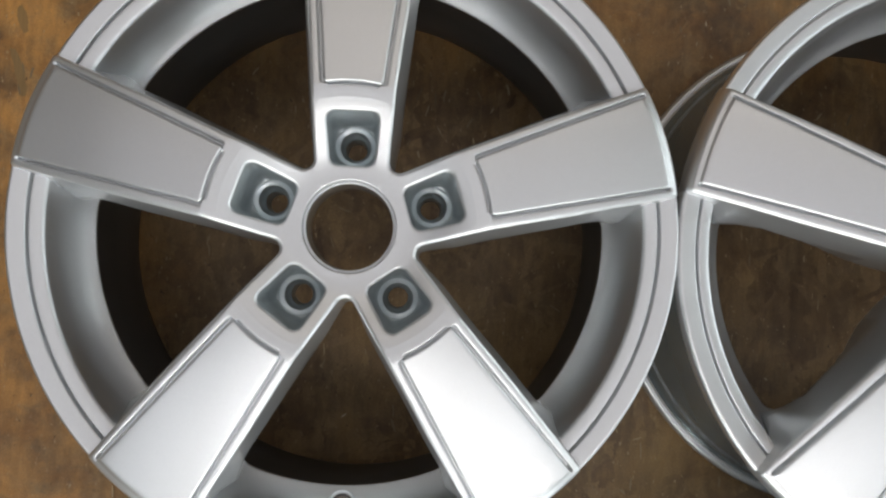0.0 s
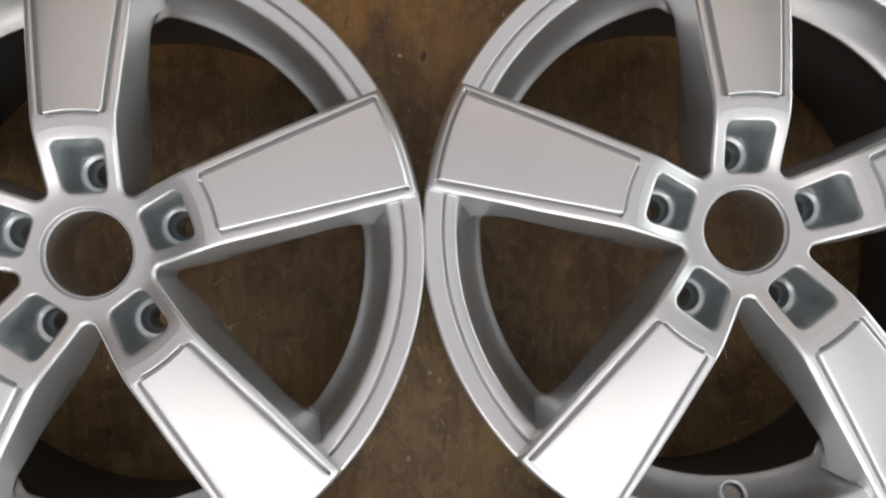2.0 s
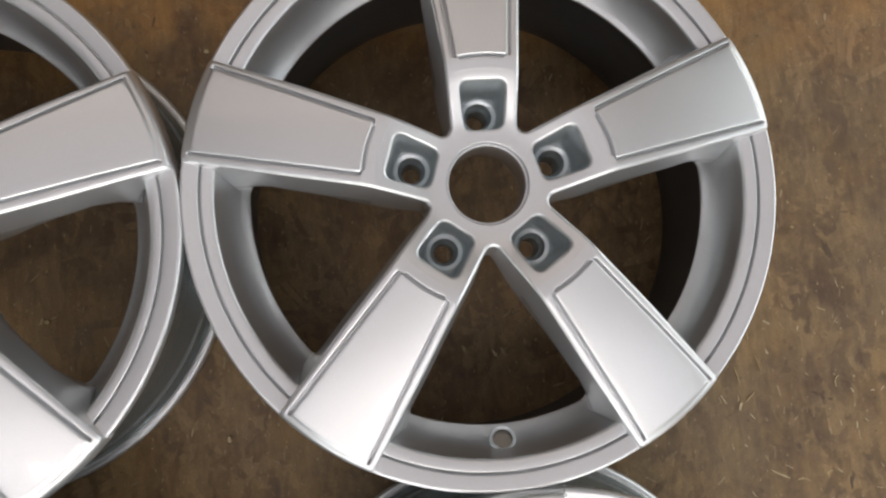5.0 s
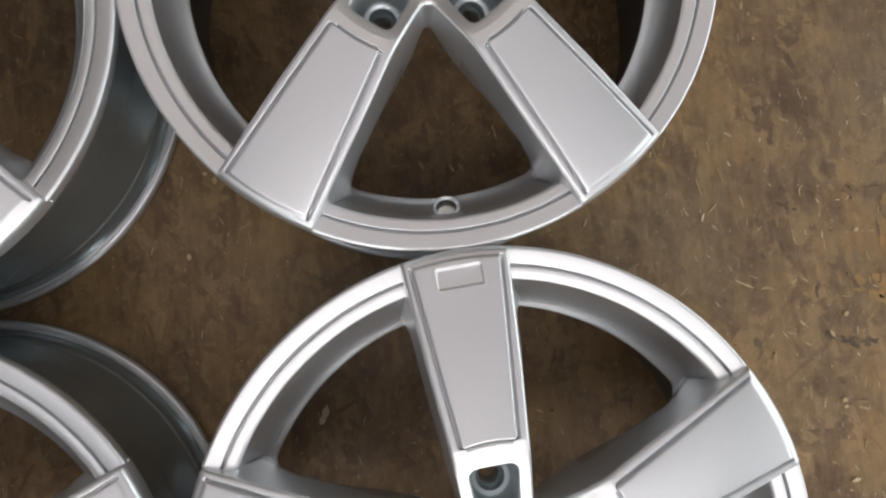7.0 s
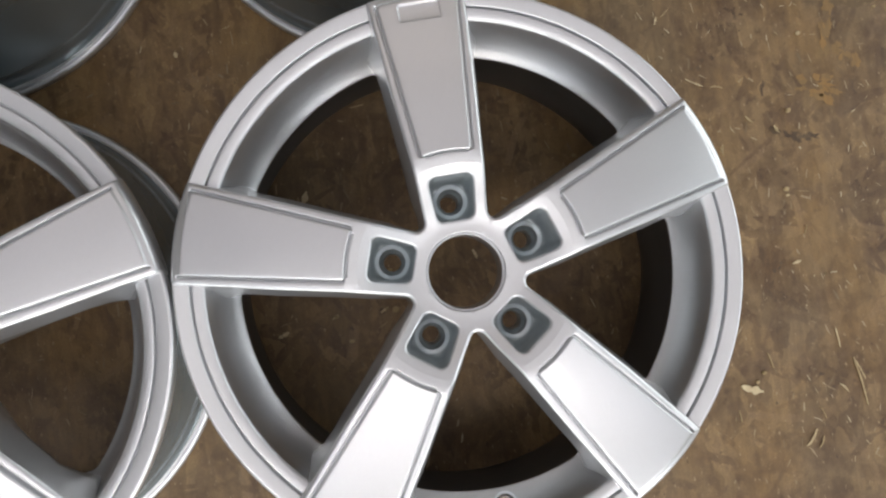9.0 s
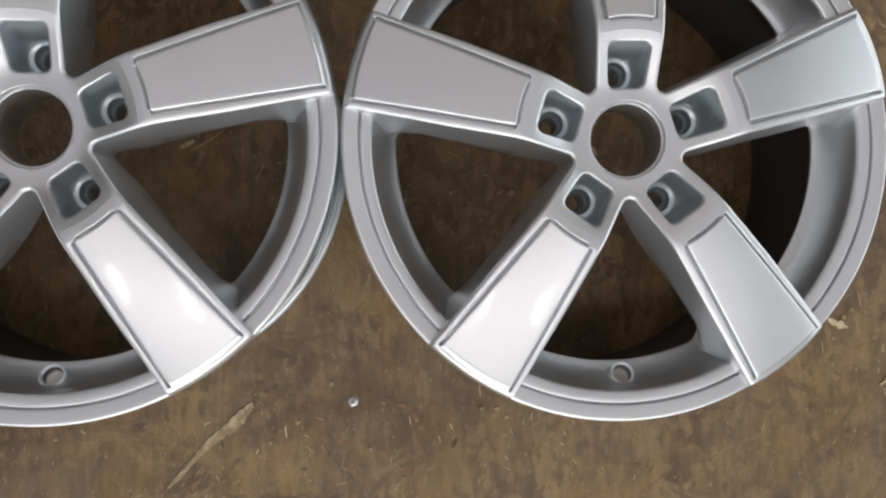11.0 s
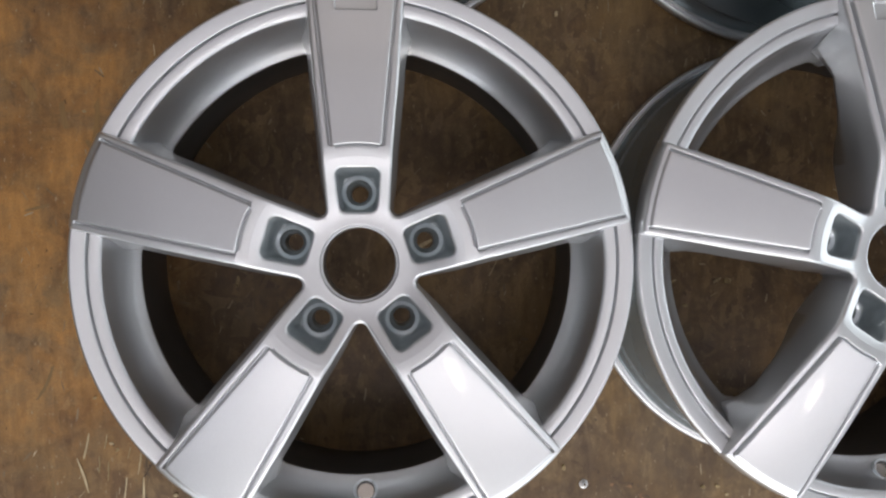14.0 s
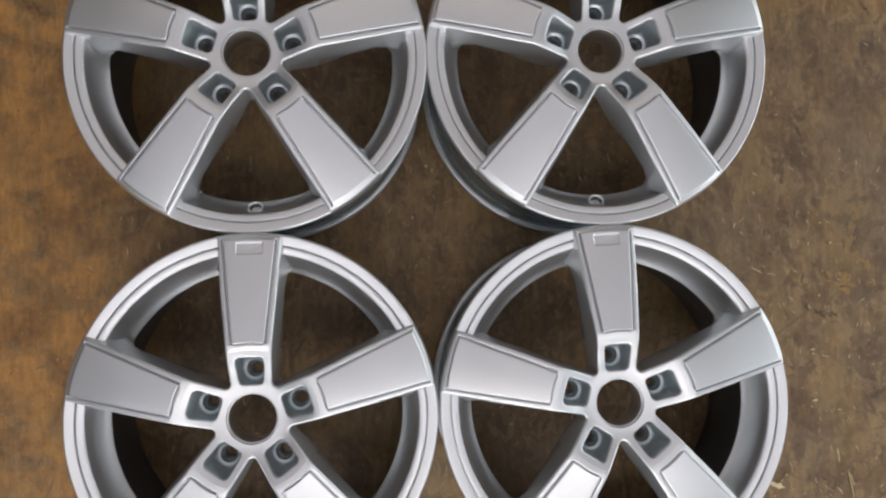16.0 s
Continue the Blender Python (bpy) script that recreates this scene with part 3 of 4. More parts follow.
def build_casting():
    sh = Shell()
    half = hub_outline()
    ring = half + [(u, -v, t) for u, v, t in half[-2:0:-1]]
    C = (U_BOLT, 0.0)
    pocket = rounded([(0.0785, 0.0187), (0.043, 0.0148), (0.043, -0.0148), (0.0785, -0.0187)][::-1], 0.0062)

    def face_z(u, v):
        r = math.hypot(u, v)
        bead = 0.00016 * math.exp(-((r - 0.0872) / 0.0012) ** 2) * (1 - smooth_step(0.023, 0.028, abs(v)))       # fine raised line between panel and pocket
        return spine(r) - 0.0007 * (v / 0.03) ** 2 * smooth_step(0.05, R_JOIN, r) + bead

    n = len(ring)
    for k in range(5):
        def put(u, v, z):
            return sh.add(turn(u, v, z, k))
        loops = []
        ang = [math.atan2(v - C[1], u - C[0]) for u, v, _ in ring]
        ang = [a if a >= -1e-9 else a + 2 * math.pi for a in ang]
        for _ in range(14):
            ext = [ang[-1] - 2 * math.pi] + ang + [ang[0] + 2 * math.pi]
            ang = [(p + 2 * q + r) / 4 for p, q, r in zip(ext, ext[1:], ext[2:])]
        rim_pts = [ring_hit(pocket, C, a) for a in ang]
        # face between the pocket's rim and the outline
        for s in (1.0, 0.86, 0.8, 0.74, 0.68, 0.62, 0.56, 0.5, 0.44, 0.38, 0.32, 0.26, 0.18, 0.1, 0.0):
            row = []
            for (u, v, t), (pu, pv), a in zip(ring, rim_pts, ang):
                qu, qv = pu + 0.0022 * math.cos(a), pv + 0.0022 * math.sin(a)
                x, y = qu + (u - qu) * s, qv + (v - qv) * s
                row.append(put(x, y, face_z(x, y)))
            loops.append(row)
        # bevel and wall of the pocket
        for off, down in ((0.0013, 0.0003), (0.0006, 0.0009), (0.0001, 0.0019), (-0.0002, 0.004)):
            loops.append([put(pu + off * math.cos(a), pv + off * math.sin(a), face_z(pu + 0.002 * math.cos(a), pv + 0.002 * math.sin(a)) - down) for (pu, pv), a in zip(rim_pts, ang)])
        sh.sheet(0, [r + r[:1] for r in loops], False)
        deep = [loops[-1]]
        room = [math.hypot(pu - C[0], pv - C[1]) for pu, pv in rim_pts]
        slope = [max(0.0012, min(0.006, q - 0.0156)) for q in room]       # the wall leans in towards the round seat where there is room
        room = [q - w for q, w in zip(room, slope)]
        for share, z in ((0.12, 0.1780), (0.3, 0.1706), (0.5, 0.1655), (0.75, 0.1625), (0.92, 0.1612), (1.0, 0.1608)):
            deep.append([put(pu - share * w * math.cos(a), pv - share * w * math.sin(a), z) for (pu, pv), a, w in zip(rim_pts, ang, slope)])
        def circle(rad, z):
            return [put(C[0] + min(rad, q) * math.cos(a), C[1] + min(rad, q) * math.sin(a), z) for a, q in zip(ang, room)]
        deep += [circle(*p) for p in ((0.0154, 0.1607), (0.0151, 0.1606), (0.0149, 0.1604))]
        seat = [deep[-1]] + [circle(*p) for p in ((0.0148, 0.1602), (0.0141, 0.1597), (0.0130, 0.1591), (0.0118, 0.1586), (0.0112, 0.1582))]
        bore = [seat[-1]] + [circle(*p) for p in ((0.0110, 0.1570), (0.0107, 0.1540), (0.0103, 0.1512), (0.0092, 0.1495), (0.0085, 0.1489), (0.0081, 0.1475), (0.0079, 0.1450), (0.0077, Z_BACK))]
        sh.sheet(20 + k, [r + r[:1] for r in seat], False)
        sh.sheet(10 + k, [r + r[:1] for r in bore], False)
        sh.sheet(10 + k, [r + r[:1] for r in deep], False)
        # walls along the outline, and the bore
        def strip(idx, normal_of, prof, no):
            rows = []
            for i in idx:
                u, v, t = ring[i]
                nu, nv = normal_of(i)
                keep = 1.0 if t in ("join", "bore") else (0.6 + 0.4 * smooth_step(0.048, 0.075, u) if t == "line" else 0.6)
                z = face_z(u, v)
                rows.append([put(u, v, z)] + [put(u + (o if o < 0.0035 else 0.003 + (o - 0.003) * keep) * nu, v + (o if o < 0.0035 else 0.003 + (o - 0.003) * keep) * nv, (z - d) if d < 0.05 else d - 1) for o, d in prof])
            sh.sheet(no, rows, True)
        L = len(ACROSS) + len(STEP) + 2
        edge_idx = [L - 1] + [i for i in range(L, len(half)) if half[i][2] in ("line", "arc")]

        def edge_normal(i):
            u, v, t = ring[i]
            if t != "arc":
                return (0.0, 1.0 if v > 0 else -1.0)
            d = Vector((NOTCH_S * math.cos(radians(36)) - u, NOTCH_S * math.sin(radians(36)) - abs(v))).normalized()
            return (d.x, d.y if v > 0 else -d.y)
        prof = [(o, d) for o, d in BEV[1:]] + [(0.0050, 0.016), (0.00765, 0.034), (0.008, 1 + 0.150)]
        strip(edge_idx, edge_normal, prof, 0)
        strip([n - i for i in edge_idx][::-1], edge_normal, prof, 0)
        bore_prof = [(-0.0002, 0.0003), (-0.0004, 0.0009), (-0.0004, 0.0034), (-0.0006, 0.0046), (-0.0014, 0.0046), (-0.0017, 0.0034), (-0.0023, 0.0036), (-0.0025, 0.0050), (-0.0026, 1 + 0.154), (0.0020, 1 + 0.1525), (0.0030, 1 + Z_BACK)]
        bore_idx = [i for i in range(n) if ring[i][2] == "bore"]
        strip(bore_idx, lambda i: (Vector(ring[i][:2]).normalized().x, Vector(ring[i][:2]).normalized().y), bore_prof, 0)
        # arm
        stations = [R_JOIN, 0.0935, 0.0948, 0.0955, 0.096, 0.0965, 0.0969, 0.0973, 0.0977, 0.0982, 0.0987, 0.0994, 0.1003, 0.102, 0.11, 0.125, 0.14, 0.155, 0.17, 0.185, 0.2, 0.2085, 0.217, 0.2262, 0.2285, 0.2294,
                    0.2299, 0.2303, 0.2307, 0.2312, 0.232, 0.2335, 0.2345, 0.2352, 0.2361, 0.2369, 0.2375, 0.2379, R_TIP]
        rows = []
        for r in stations:
            pts = cross(r)
            row = []
            for v, z in [(-v, z) for v, z in pts[:0:-1]] + pts:
                row.append(put(math.sqrt(max(r * r - v * v, 0)), v, z))
            rows.append(row)
        across = len(rows[0])
        for (ra, a), (rb, b) in zip(zip(stations, rows), zip(stations[1:], rows[1:])):
            for i in range(across - 1):
                if not (k == 0 and ra >= 0.2085 and rb <= 0.2262 and abs(i + 0.5 - (across - 1) / 2) < 2):      # left open for the recessed plate
                    sh.face(2 + k, a[i], a[i + 1], b[i + 1], b[i])
        # blunt end of the arm and its underside
        low = [put(math.sqrt(R_TIP ** 2 - min(abs(v), 0.044) ** 2), v, 0.168) for v, z in [(-v, z) for v, z in cross(R_TIP)[:0:-1]] + cross(R_TIP)]
        sh.sheet(2 + k, [rows[-1], low], False)
        for a, b in zip(rows, rows[1:]):
            sh.face(2 + k, a[0], b[0], b[-1], a[-1])
    return sh, sh.normals()


def lathe(name, profile, mat, parent, seg=160):
    sh = Shell()
    rows = []
    for r, z in profile:
        rows.append([sh.add((r * math.cos(2 * math.pi * i / seg), r * math.sin(2 * math.pi * i / seg), z)) for i in range(seg)])
    sh.sheet(0, [q + q[:1] for q in rows], True)
    return sh, sh.normals()


LIP = [(0.2235, 0.1570), (0.2280, 0.1595), (0.2344, 0.1625), (0.2368, 0.1650), (0.2379, 0.1690), (0.2383, 0.1730), (0.2380, 0.1765), (0.2371, 0.1783), (0.2356, 0.1789), (0.2346, 0.1787),
       (0.2254, 0.1775), (0.2246, 0.1772), (0.2243, 0.1765), (0.2241, 0.1738), (0.2238, 0.1714), (0.2233, 0.1709), (0.2228, 0.1714), (0.2225, 0.1738), (0.2223, 0.1760), (0.2220, 0.1766), (0.2212, 0.1767),
       (0.2148, 0.1752), (0.2138, 0.1747), (0.2128, 0.1737), (0.2122, 0.1721), (0.2118, 0.1702)]
DISH_COARSE = [(0.2118, 0.1702), (0.2104, 0.1650), (0.2080, 0.1588), (0.2045, 0.1525), (0.2005, 0.1468), (0.1965, 0.1424), (0.1930, 0.1396), (0.1920, 0.1387), (0.1916, 0.1376), (0.1922, 0.1362)]
DISH = [tuple(p + (q - p) * f for p, q in zip(a, b)) for a, b in zip(DISH_COARSE, DISH_COARSE[1:]) for f in (0.0, 0.5)] + DISH_COARSE[-1:]
VALVE = (0.001, -0.2015, 0.1520)       # middle of the valve hole on the dish
INSIDE = [(0.1922, 0.1362), (0.1975, 0.1320), (0.2005, 0.1200), (0.2010, 0.0900), (0.2050, 0.0480), (0.2100, 0.0200), (0.2130, 0.0040), (0.2155, 0.0)]
BARREL = [(0.2155, 0.0), (0.2325, 0.0), (0.2350, 0.0022), (0.2357, 0.0065), (0.2347, 0.0100), (0.2327, 0.0115), (0.2306, 0.0119), (0.2300, 0.0115), (0.2293, 0.0116), (0.2288, 0.0130), (0.2278, 0.0143), (0.2262, 0.0156), (0.2240, 0.0182), (0.2222, 0.0225), (0.2210, 0.0270), (0.2214, 0.0292), (0.2209, 0.0312), (0.2192, 0.0345), (0.2170, 0.0400), (0.2120, 0.0520),
          (0.2085, 0.0700), (0.2065, 0.0950), (0.2065, 0.1180), (0.2110, 0.1300), (0.2170, 0.1390), (0.2200, 0.1460), (0.2215, 0.1530), (0.2235, 0.1570)]


def build_rim():
    """One turned ring; its dish runs out in a fillet beside every arm."""
    sh, seg = Shell(), 400
    prof = [(p, 0) for p in LIP] + [(p, 1) for p in DISH[1:]] + [(p, 2) for p in INSIDE[1:]] + [(p, 3) for p in BARREL[1:]]
    rows, open_at = [], set()
    for (r, z), kind in prof:
        row = []
        for i in range(seg):
            a = 2 * math.pi * i / seg
            rel = (math.degrees(a) - 90 + 36) % 72 - 36
            side = radians(abs(rel)) * r - 0.0375        # metres along the ring from the arm's flank
            rr, zz = r, z
            if kind == 1:
                w = max(0, 1 - max(0, side) / 0.012) ** 2
                depth = (0.1702 - z) / 0.034
                rr, zz = r - 0.007 * w * depth, z - 0.002 * w * depth
            px, py = rr * math.cos(a), rr * math.sin(a)
            if kind == 1 and py < 0:
                off = Vector((px - VALVE[0], py - VALVE[1], (zz - VALVE[2])))
                d = off.length
                if d < 0.0105:
                    open_at.add((len(rows), i))
                if 1e-9 < d < 0.0125:
                    off *= (0.0095 if d < 0.0105 else d) / d
                    px, py, zz = VALVE[0] + off.x, VALVE[1] + off.y, VALVE[2] + off.z
            row.append(sh.add((px, py, zz + LIFT * min(1, z / 0.13))))
        rows.append(row)
    n_dish = len(LIP) + len(DISH) - 2
    for j, (a, b) in enumerate(zip(rows, rows[1:])):
        low = n_dish + len(INSIDE)
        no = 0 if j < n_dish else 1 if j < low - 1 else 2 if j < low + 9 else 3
        for i in range(seg):
            e = (i + 1) % seg
            if not {(j, i), (j, e), (j + 1, e), (j + 1, i)} <= open_at:
                sh.face(no, a[i], a[e], b[e], b[i])
    return sh, sh.normals()


def badge(parent):
    """Shallow recessed plate near the end of one arm; its outer wall is a broad chamfer."""
    sh = Shell()
    lvl = [(-0.0022, -0.0002, 0), (-0.0016, 0.00012, 0), (-0.0005, 0.00012, 0), (0.0, -0.0001, 0), (0.0003, -0.0006, 0.0004), (0.0005, -0.0011, 0.0010), (0.0008, -0.0014, 0.0014), (0.0013, -0.0015, 0.0016)]
    cu, cv, hu, hv = 0.2172, -0.0008, 0.0082, 0.0176
    rows = []
    for inset, h, more in lvl:
        top = hu - inset - more
        pts = rounded([(cu + top, cv + hv - inset), (cu - hu + inset, cv + hv - inset), (cu - hu + inset, cv - hv + inset), (cu + top, cv - hv + inset)], 0.0024, 4)
        rows.append([sh.add(turn(u, v, spine(math.hypot(u, v)) + RISE - 0.0007 * (v / 0.03) ** 2 + h, 0)) for u, v in pts])
    sh.sheet(0, [r + r[:1] for r in rows], False)
    sh.face(0, *rows[-1])
    return sh.part(0, "badge_plate", SILVER, parent, sh.normals())


def valve_hole(parent):
    sh = Shell()
    prof = [(0.0108, -0.004), (0.0107, 0.0010), (0.0104, 0.0016), (0.0097, 0.0017), (0.0088, 0.0010), (0.0081, -0.0006), (0.0074, -0.0035), (0.0072, -0.013)]
    rows = [[sh.add((r * math.cos(2 * math.pi * i / 28), r * math.sin(2 * math.pi * i / 28), z)) for i in range(28)] for r, z in prof]
    sh.sheet(0, [r + r[:1] for r in rows[:6]], False)
    sh.sheet(1, [r + r[:1] for r in rows[5:]], False)
    nrm = sh.normals()
    ob = sh.part(0, "valve_seat", MACHINED, parent, nrm)
    sh.part(1, "valve_bore", SHADED_BARREL, ob, nrm)
    m2 = VALVE_METAL
    mesh_ob("valve_core", [(0.0075 * math.cos(2 * math.pi * i / 24), 0.0075 * math.sin(2 * math.pi * i / 24), -0.0042) for i in range(24)], [tuple(range(24))], m2, ob)
    ob.matrix_basis = pose(VALVE[0], VALVE[1], VALVE[2] + LIFT) @ pose(0, 0, 0, -35, 0, 0)
    return ob


VALVE_METAL = plain("valve_plug", (0.72, 0.68, 0.64), 0.22, 0.9)


def alloy_wheel():
    base = new("alloy_wheel")
    sh, nrm = build_casting()
    hub = sh.part(0, "hub", SILVER, base, nrm)
    for k in range(5):
        sh.part(10 + k, "bolt_pocket", POCKET_SHADE, hub, nrm)
        sh.part(20 + k, "bolt_seat", MACHINED, hub, nrm)
    arms = [sh.part(2 + k, "spoke", SILVER, base, nrm) for k in range(5)]
    rs, rn = build_rim()
    rim = rs.part(0, "rim_face", SILVER, base, rn)
    rs.part(3, "barrel", BARREL_OUTER, base, rn)
    rs.part(1, "shaded_barrel_inside", SHADED_BARREL, base, rn)
    rs.part(2, "back_flange", SILVER, base, rn)
    badge(arms[0])
    valve_hole(rim)
    return base


# x, y, turn, and the slight lean with which each one lies
WHEELS = [(0.0, 0.0, 0.0, 0.36, 0.12), (0.4758, -0.0056, -2.11, -0.09, -0.13), (-0.0022, -0.4756, -0.303, 0.3, -0.1), (0.4744, -0.4806, 1.944, 0.11, 0.33)]
first = alloy_wheel()
tagged(first, "silver-painted five-spoke alloy wheel lying face up on the board", "alloy wheel", "set of four wheels")
for x, y, a, lx, ly in WHEELS[1:]:
    copy_thing(first, pose(x, y, 0.0006, lx, ly, a))
x, y, a, lx, ly = WHEELS[0]
first.matrix_basis = pose(x, y, 0.0006, lx, ly, a)


# ---- loose bits on the board ----
def chip(kind, ln, seed):
    """Wood chip with thickness. kind: shard (bent flat piece), splinter (thin taper), curl (curved shaving), crumb (small lump)."""
    rng = random.Random(seed)
    wd = ln * {"shard": 0.34, "splinter": 0.07, "curl": 0.13, "crumb": 0.75}[kind]
    wd = min(wd, 0.0021) if kind == "splinter" else wd
    th = 0.0007 if kind != "crumb" else wd * 0.5
    n, vs = 8, []
    arc = {"shard": 0.25, "splinter": 0.15, "curl": 1.1, "crumb": 0.0}[kind]
    for j in range(n + 1):
        t = j / n
        w = wd / 2 * max(0.12, math.sin(math.pi * min(0.97, max(0.05, t))) ** (0.5 if kind != "splinter" else 0.3)) * (rng.uniform(0.45, 1.3) if kind == "shard" else rng.uniform(0.7, 1.2))
        a = arc * (t - 0.5)
        px, py = (math.sin(a) / arc * ln, (1 - math.cos(a)) / arc * ln) if arc else ((t - 0.5) * ln, 0.0)
        lift = 0.0004 + rng.uniform(0, 0.0006) + (0.0016 * (2 * t - 1) ** 2 if kind in ("shard", "curl") else 0)
        for z in (lift, lift + th * rng.uniform(0.7, 1.2)):
            for sd in (-1, 1):
                vs.append((px - sd * w * math.sin(a), py + sd * w * math.cos(a) + rng.uniform(-1, 1) * wd * 0.06, z))
    fs = []
    for j in range(n):
        b, c = 4 * j, 4 * j + 4
        fs += [(b + 2, c + 2, c + 3, b + 3), (b, b + 1, c + 1, c), (b, c, c + 2, b + 2), (b + 1, b + 3, c + 3, c + 1)]
    fs += [(0, 2, 3, 1), (4 * n, 4 * n + 1, 4 * n + 3, 4 * n + 2)]
    return mesh_ob("wood_chip", vs, fs, PALE)


CHIP_WORDS = {"shard": "pale flat wood chip lying on the board", "splinter": "thin pale wood splinter lying on the board", "curl": "curved pale wood shaving lying on the board", "crumb": "tiny pale wood crumb lying on the board"}
def scatter(kind, rows, seed):
    """Chips of one kind: x, y, length in millimetres, angle."""
    for i, (x, y, mm, ang) in enumerate(rows):
        ob = tagged(chip(kind, mm / 1000, seed + i), CHIP_WORDS[kind], "wood chip", "wood chips on the board")
        ob.matrix_basis = pose(x, y, 0.0004, 0, 0, ang)


scatter("splinter", [(0.747, -0.203, 18, 100), (0.772, -0.193, 16, 105), (0.758, -0.227, 14, 40), (0.779, -0.31, 22, -30), (0.8, -0.389, 13, 85), (0.885, -0.448, 12, -10),
    (0.816, -0.629, 19, 105), (0.772, -0.685, 14, 95), (0.917, -0.655, 24, 110), (0.897, -0.616, 22, 95), (0.867, -0.696, 14, 110),
    (-0.181, -0.753, 12, 70), (-0.088, -0.765, 7, 100), (0.28, -0.803, 9, 80)], 40)
scatter("splinter", [(0.053, -0.066, 10, 15), (0.079, -0.06, 12, -35), (-0.224, -0.246, 13, 95), (-0.034, -0.106, 12, 95), (-0.216, -0.196, 10, 90),
    (0.541, -0.118, 16, 100), (0.705, -0.157, 13, 95), (-0.268, -0.742, 72, 80), (-0.246, -0.728, 42, 87), (-0.308, -0.702, 39, 107),
    (0.74, -0.146, 12, 80), (0.274, -0.182, 8, 20)], 54)
scatter("splinter", [(-0.304, -0.671, 28, 77), (-0.284, -0.667, 16, 79), (-0.291, -0.691, 18, 90), (-0.282, -0.699, 20, 87), (-0.26, -0.68, 13, 77), (-0.249, -0.692, 23, 80), (-0.316, -0.738, 11, 100),
    (0.556, -0.328, 13, 94), (0.603, -0.356, 11, 112), (0.627, -0.536, 12, 110), (0.401, -0.286, 15, 4), (0.916, -0.668, 56, 98), (0.88, -0.492, 13, 67), (0.084, -0.458, 39, 32),
    (0.347, -0.468, 16, 153), (0.396, -0.526, 11, 27), (0.14, -0.49, 19, 62), (0.071, -0.569, 10, 143)], 90)
scatter("crumb", [(-0.314, -0.77, 5, 0), (-0.285, -0.77, 4, 0), (-0.278, -0.669, 4, 0), (-0.272, -0.676, 4, 40), (-0.208, -0.762, 4, 0), (-0.294, -0.619, 4, 14), (0.631, -0.372, 5, 170), (0.56, -0.41, 5, 20), (0.348, -0.51, 4, 0), (0.16, -0.48, 4, 0), (0.412, -0.468, 5, 0)], 90)
scatter("curl", [(0.85, -0.722, 23, 50)], 90)
scatter("shard", [(0.064, -0.461, 17, 28), (0.347, -0.51, 8, 30), (0.4, -0.51, 10, 29), (0.074, -0.45, 9, 120)], 90)
scatter("curl", [(0.803, -0.317, 15, 170), (0.854, -0.22, 13, 250), (0.895, -0.671, 14, 130), (0.86, -0.728, 16, 60), (0.832, -0.314, 8, 220), (0.622, -0.224, 10, 60)], 40)
scatter("shard", [(0.746, -0.235, 9, 70), (0.835, -0.359, 11, 130), (0.865, -0.374, 10, 120), (0.789, -0.658, 26, -22), (0.863, -0.526, 10, 10),
    (-0.231, -0.743, 12, 90), (0.331, -0.38, 20, 65), (0.29, -0.521, 13, 20), (0.506, -0.464, 11, 110), (0.233, -0.101, 11, 110),
    (0.043, -0.069, 9, 60), (0.492, -0.15, 9, 120), (-0.141, -0.498, 13, 80), (0.461, -0.143, 10, 110)], 40)
scatter("shard", [(0.799, -0.388, 9, 60)], 54)
scatter("crumb", [(0.907, -0.193, 4, 0), (0.875, -0.218, 3, 0), (0.908, -0.269, 5, 0), (0.866, -0.45, 4, 0), (1.002, -0.25, 4, 0), (0.882, -0.355, 6, 40),
    (0.865, -0.443, 6, 10), (0.806, -0.642, 5, 0), (0.797, -0.651, 5, 60), (0.216, -0.718, 6, 90), (0.379, -0.748, 5, 0), (0.396, -0.748, 5, 0),
    (0.099, -0.784, 5, 90), (0.407, -0.758, 4, 0)], 40)
scatter("crumb", [(0.18, -0.759, 5, 30), (-0.212, -0.728, 5, 0), (-0.178, -0.774, 4, 0), (-0.071, -0.773, 3, 0), (0.242, -0.123, 4, 0), (0.251, -0.131, 7, 80),
    (0.217, -0.205, 6, 90), (0.226, 0.195, 5, 0), (0.049, -0.069, 5, 0), (0.412, -0.511, 8, 20), (0.361, -0.538, 6, 0), (-0.298, -0.312, 4, 0),
    (0.831, -0.052, 4, 0)], 54)


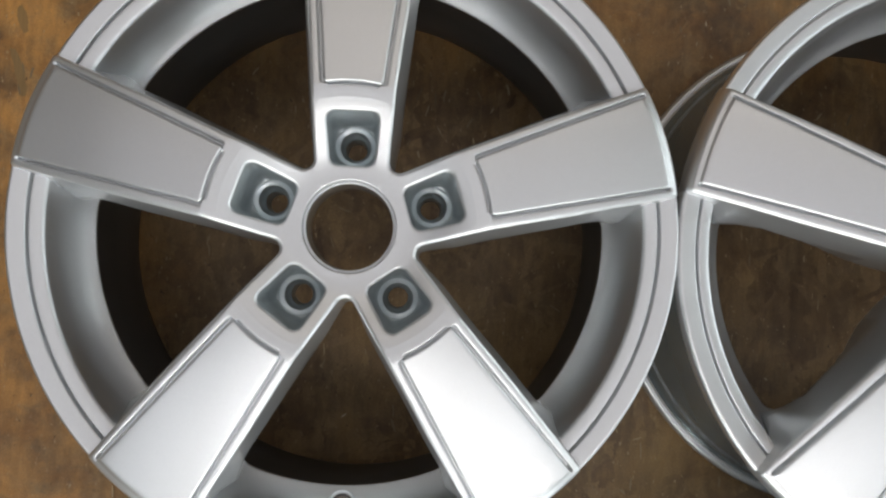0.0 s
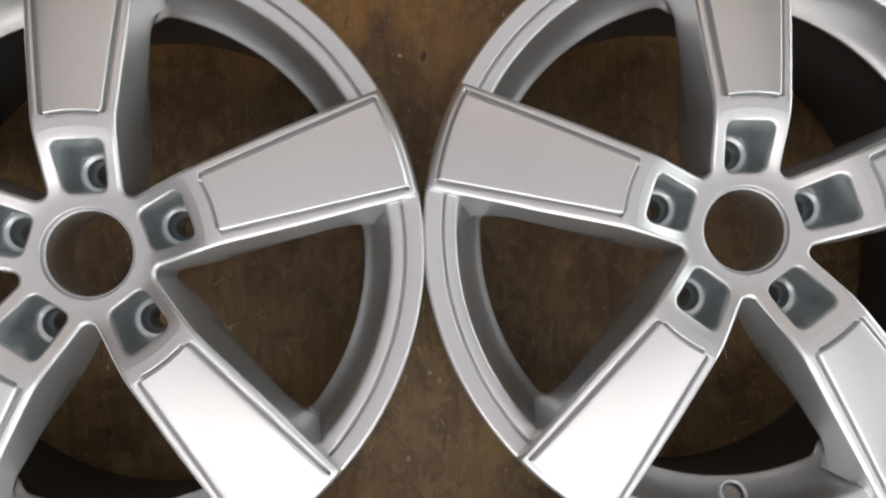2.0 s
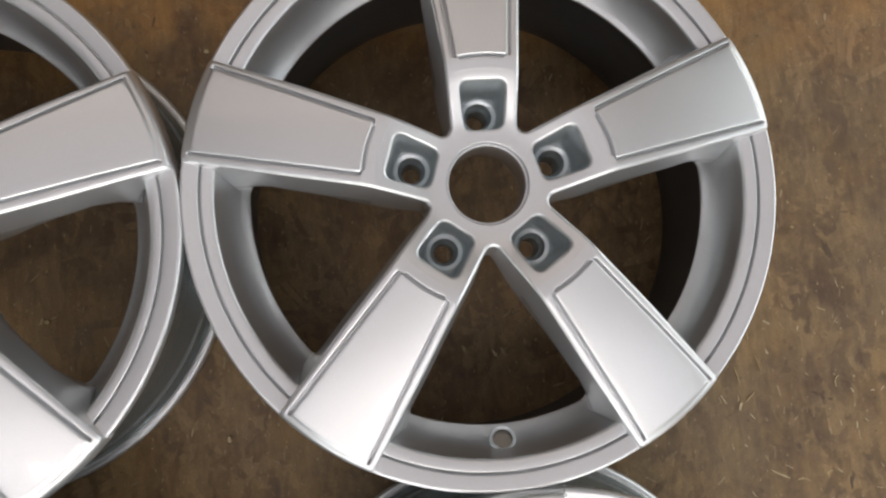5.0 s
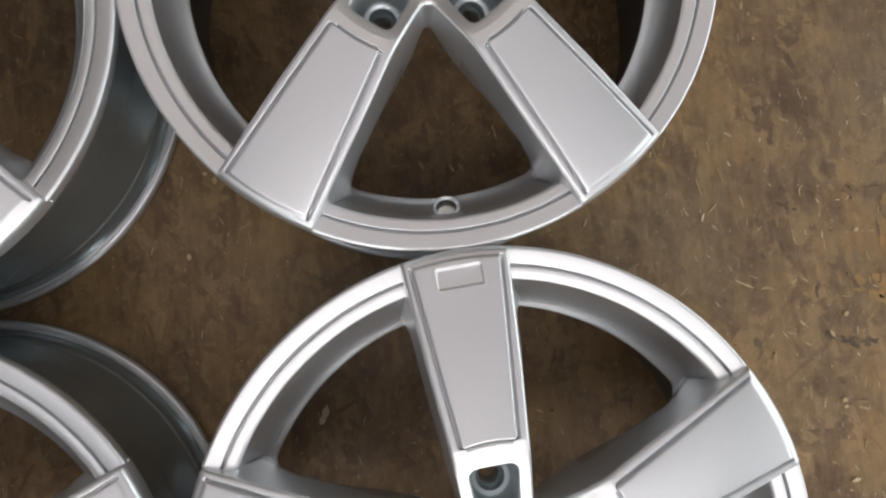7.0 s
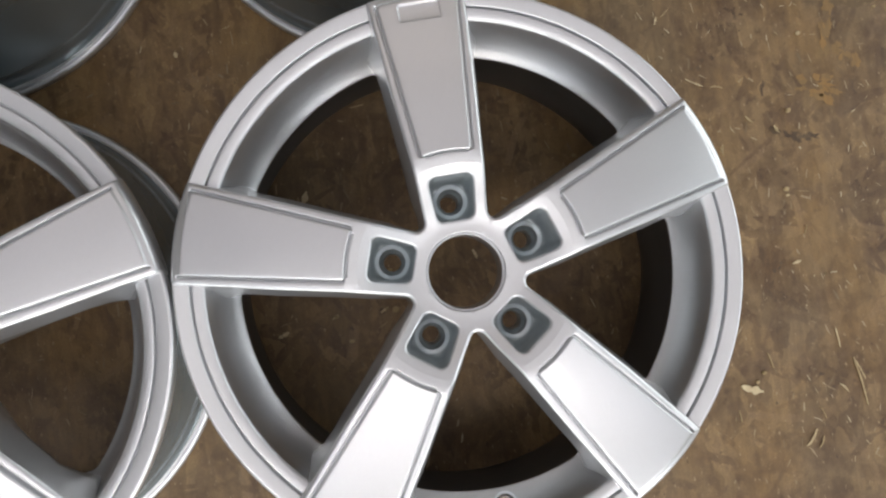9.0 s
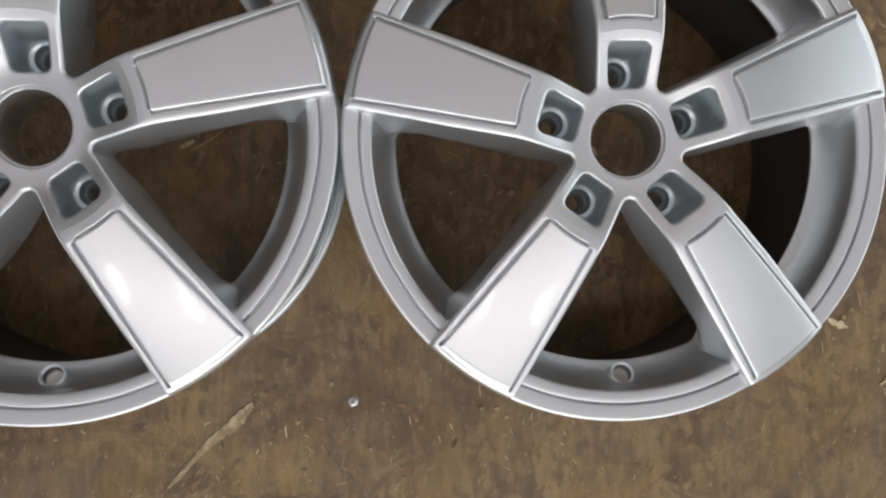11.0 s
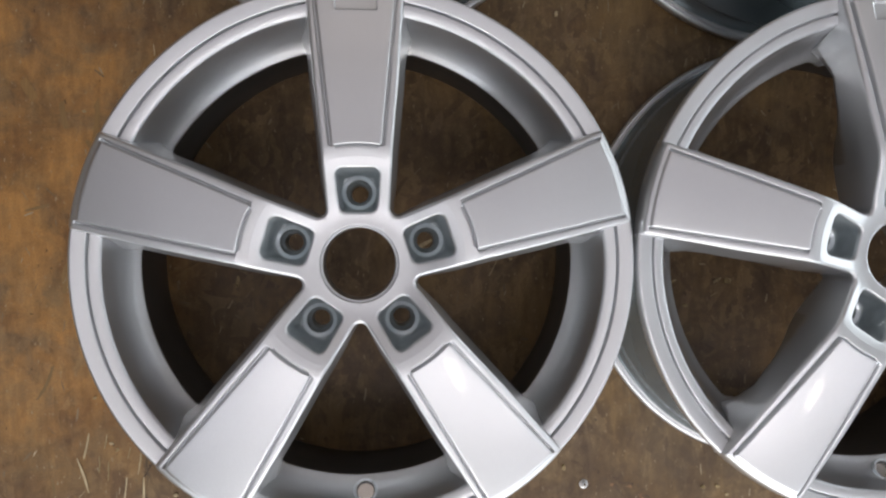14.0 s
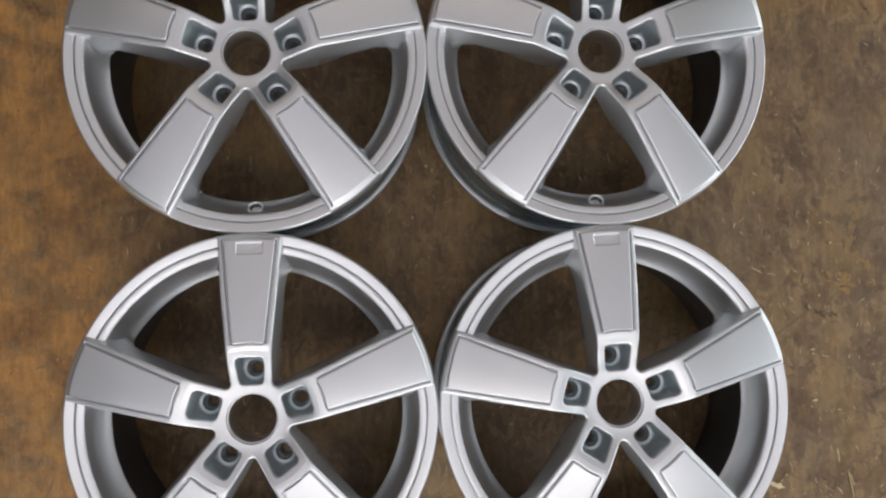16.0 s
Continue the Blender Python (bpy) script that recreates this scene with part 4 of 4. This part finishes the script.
def strip_of_wood():
    """Long sliver split off the board: ragged edges, a torn broad end, thin broken tip, with a second thinner splinter along it."""
    rng = random.Random(2)
    vs, fs = [], []
    for n, x0, x1, off, widths, top in ((30, 0.0, 0.078, 0.0, (0.0022, 0.005, 0.0058, 0.0062, 0.0046, 0.005, 0.003, 0.0022), 0.0012), (26, 0.052, 0.125, 0.0018, (0.0006, 0.0022, 0.0028, 0.002, 0.0024, 0.0026, 0.0022, 0.0012), 0.0016)):
        k = len(vs)
        for j in range(n + 1):
            t = j / n
            w = 1.05 * float(np.interp(t * 7, range(8), widths))
            mid = off + 0.0016 * math.sin(5 * t + x0 * 60)
            edge = [w * rng.uniform(0.72, 1.2), -w * rng.uniform(0.72, 1.2)]
            for z in (0.0002, top * (0.75 + 0.25 * math.sin(9 * t)) * rng.uniform(0.85, 1.1)):
                for e in edge[::-1]:
                    vs.append((x0 + (x1 - x0) * t + rng.uniform(-0.0008, 0.0008), mid + e, z))
        for j in range(n):
            b, c = k + 4 * j, k + 4 * j + 4
            fs += [(b + 2, c + 2, c + 3, b + 3), (b, b + 1, c + 1, c), (b, c, c + 2, b + 2), (b + 1, b + 3, c + 3, c + 1)]
        fs += [(k, k + 2, k + 3, k + 1), (k + 4 * n, k + 4 * n + 1, k + 4 * n + 3, k + 4 * n + 2)]
    return mesh_ob("wood_strip", vs, fs, STRIP_WOOD)


def split_wood():
    """Raw split wood: brown and dirty in places, pale where it is fresh, with grain along its length."""
    m, n, l, p = material("split_wood")
    grain = noise_tex(n, l, coords(n, l, 0.08, 1.0, 1.0), 900, 4, 0.6)
    dirt = noise_tex(n, l, coords(n, l, 1.0, 2.0, 1.0), 55, 5, 0.7)
    c = ramp(n, l, dirt.outputs[0], [(0.38, (0.27, 0.18, 0.1)), (0.5, (0.4, 0.29, 0.17)), (0.62, (0.56, 0.45, 0.29))])
    k = ramp(n, l, grain.outputs[0], [(0.35, (0.7,) * 3), (0.65, (1.25,) * 3)])
    l.new(mix(n, l, 0.8, c.outputs[0], k.outputs[0], "MULTIPLY"), p.inputs["Base Color"])
    p.inputs["Roughness"].default_value = 0.7
    bump(n, l, grain.outputs[0], 0.5, 0.0006, p.inputs["Normal"])
    return m


STRIP_WOOD = split_wood()
tagged(strip_of_wood(), "long pale wooden strip with a pointed end on the board", "wood strip").matrix_basis = pose(0.132, -0.739, 0.0004, 0, 0, 223)


def bolt_head():
    """Small round steel screw head with a cross slot, on a thin washer."""
    base = new("screw")
    for nm, prof in (("washer", [(0.0052, 0.0), (0.0052, 0.0009), (0.0049, 0.0011), (0.003, 0.0011)]), ("head", [(0.0038, 0.0009), (0.0038, 0.0018), (0.0034, 0.0028), (0.0024, 0.0034), (0.0012, 0.0036), (0.0, 0.0037)])):
        sh, n = lathe(nm, prof, STEEL, base, 24)
        sh.part(0, nm, STEEL, base, n)
    # The slot isn't cut: raised dark bars stand for its shade.
    for a in (0, 90):
        box_ob("recess", -0.0022, 0.0022, -0.0006, 0.0006, 0.0031, 0.00385, STAIN, base).matrix_basis = pose(0, 0, 0, 0, 0, a + 20)
    return base


tagged(bolt_head(), "small shiny steel screw head with washer in the board", "screw").matrix_basis = pose(0.239, -0.738, 0.0005)
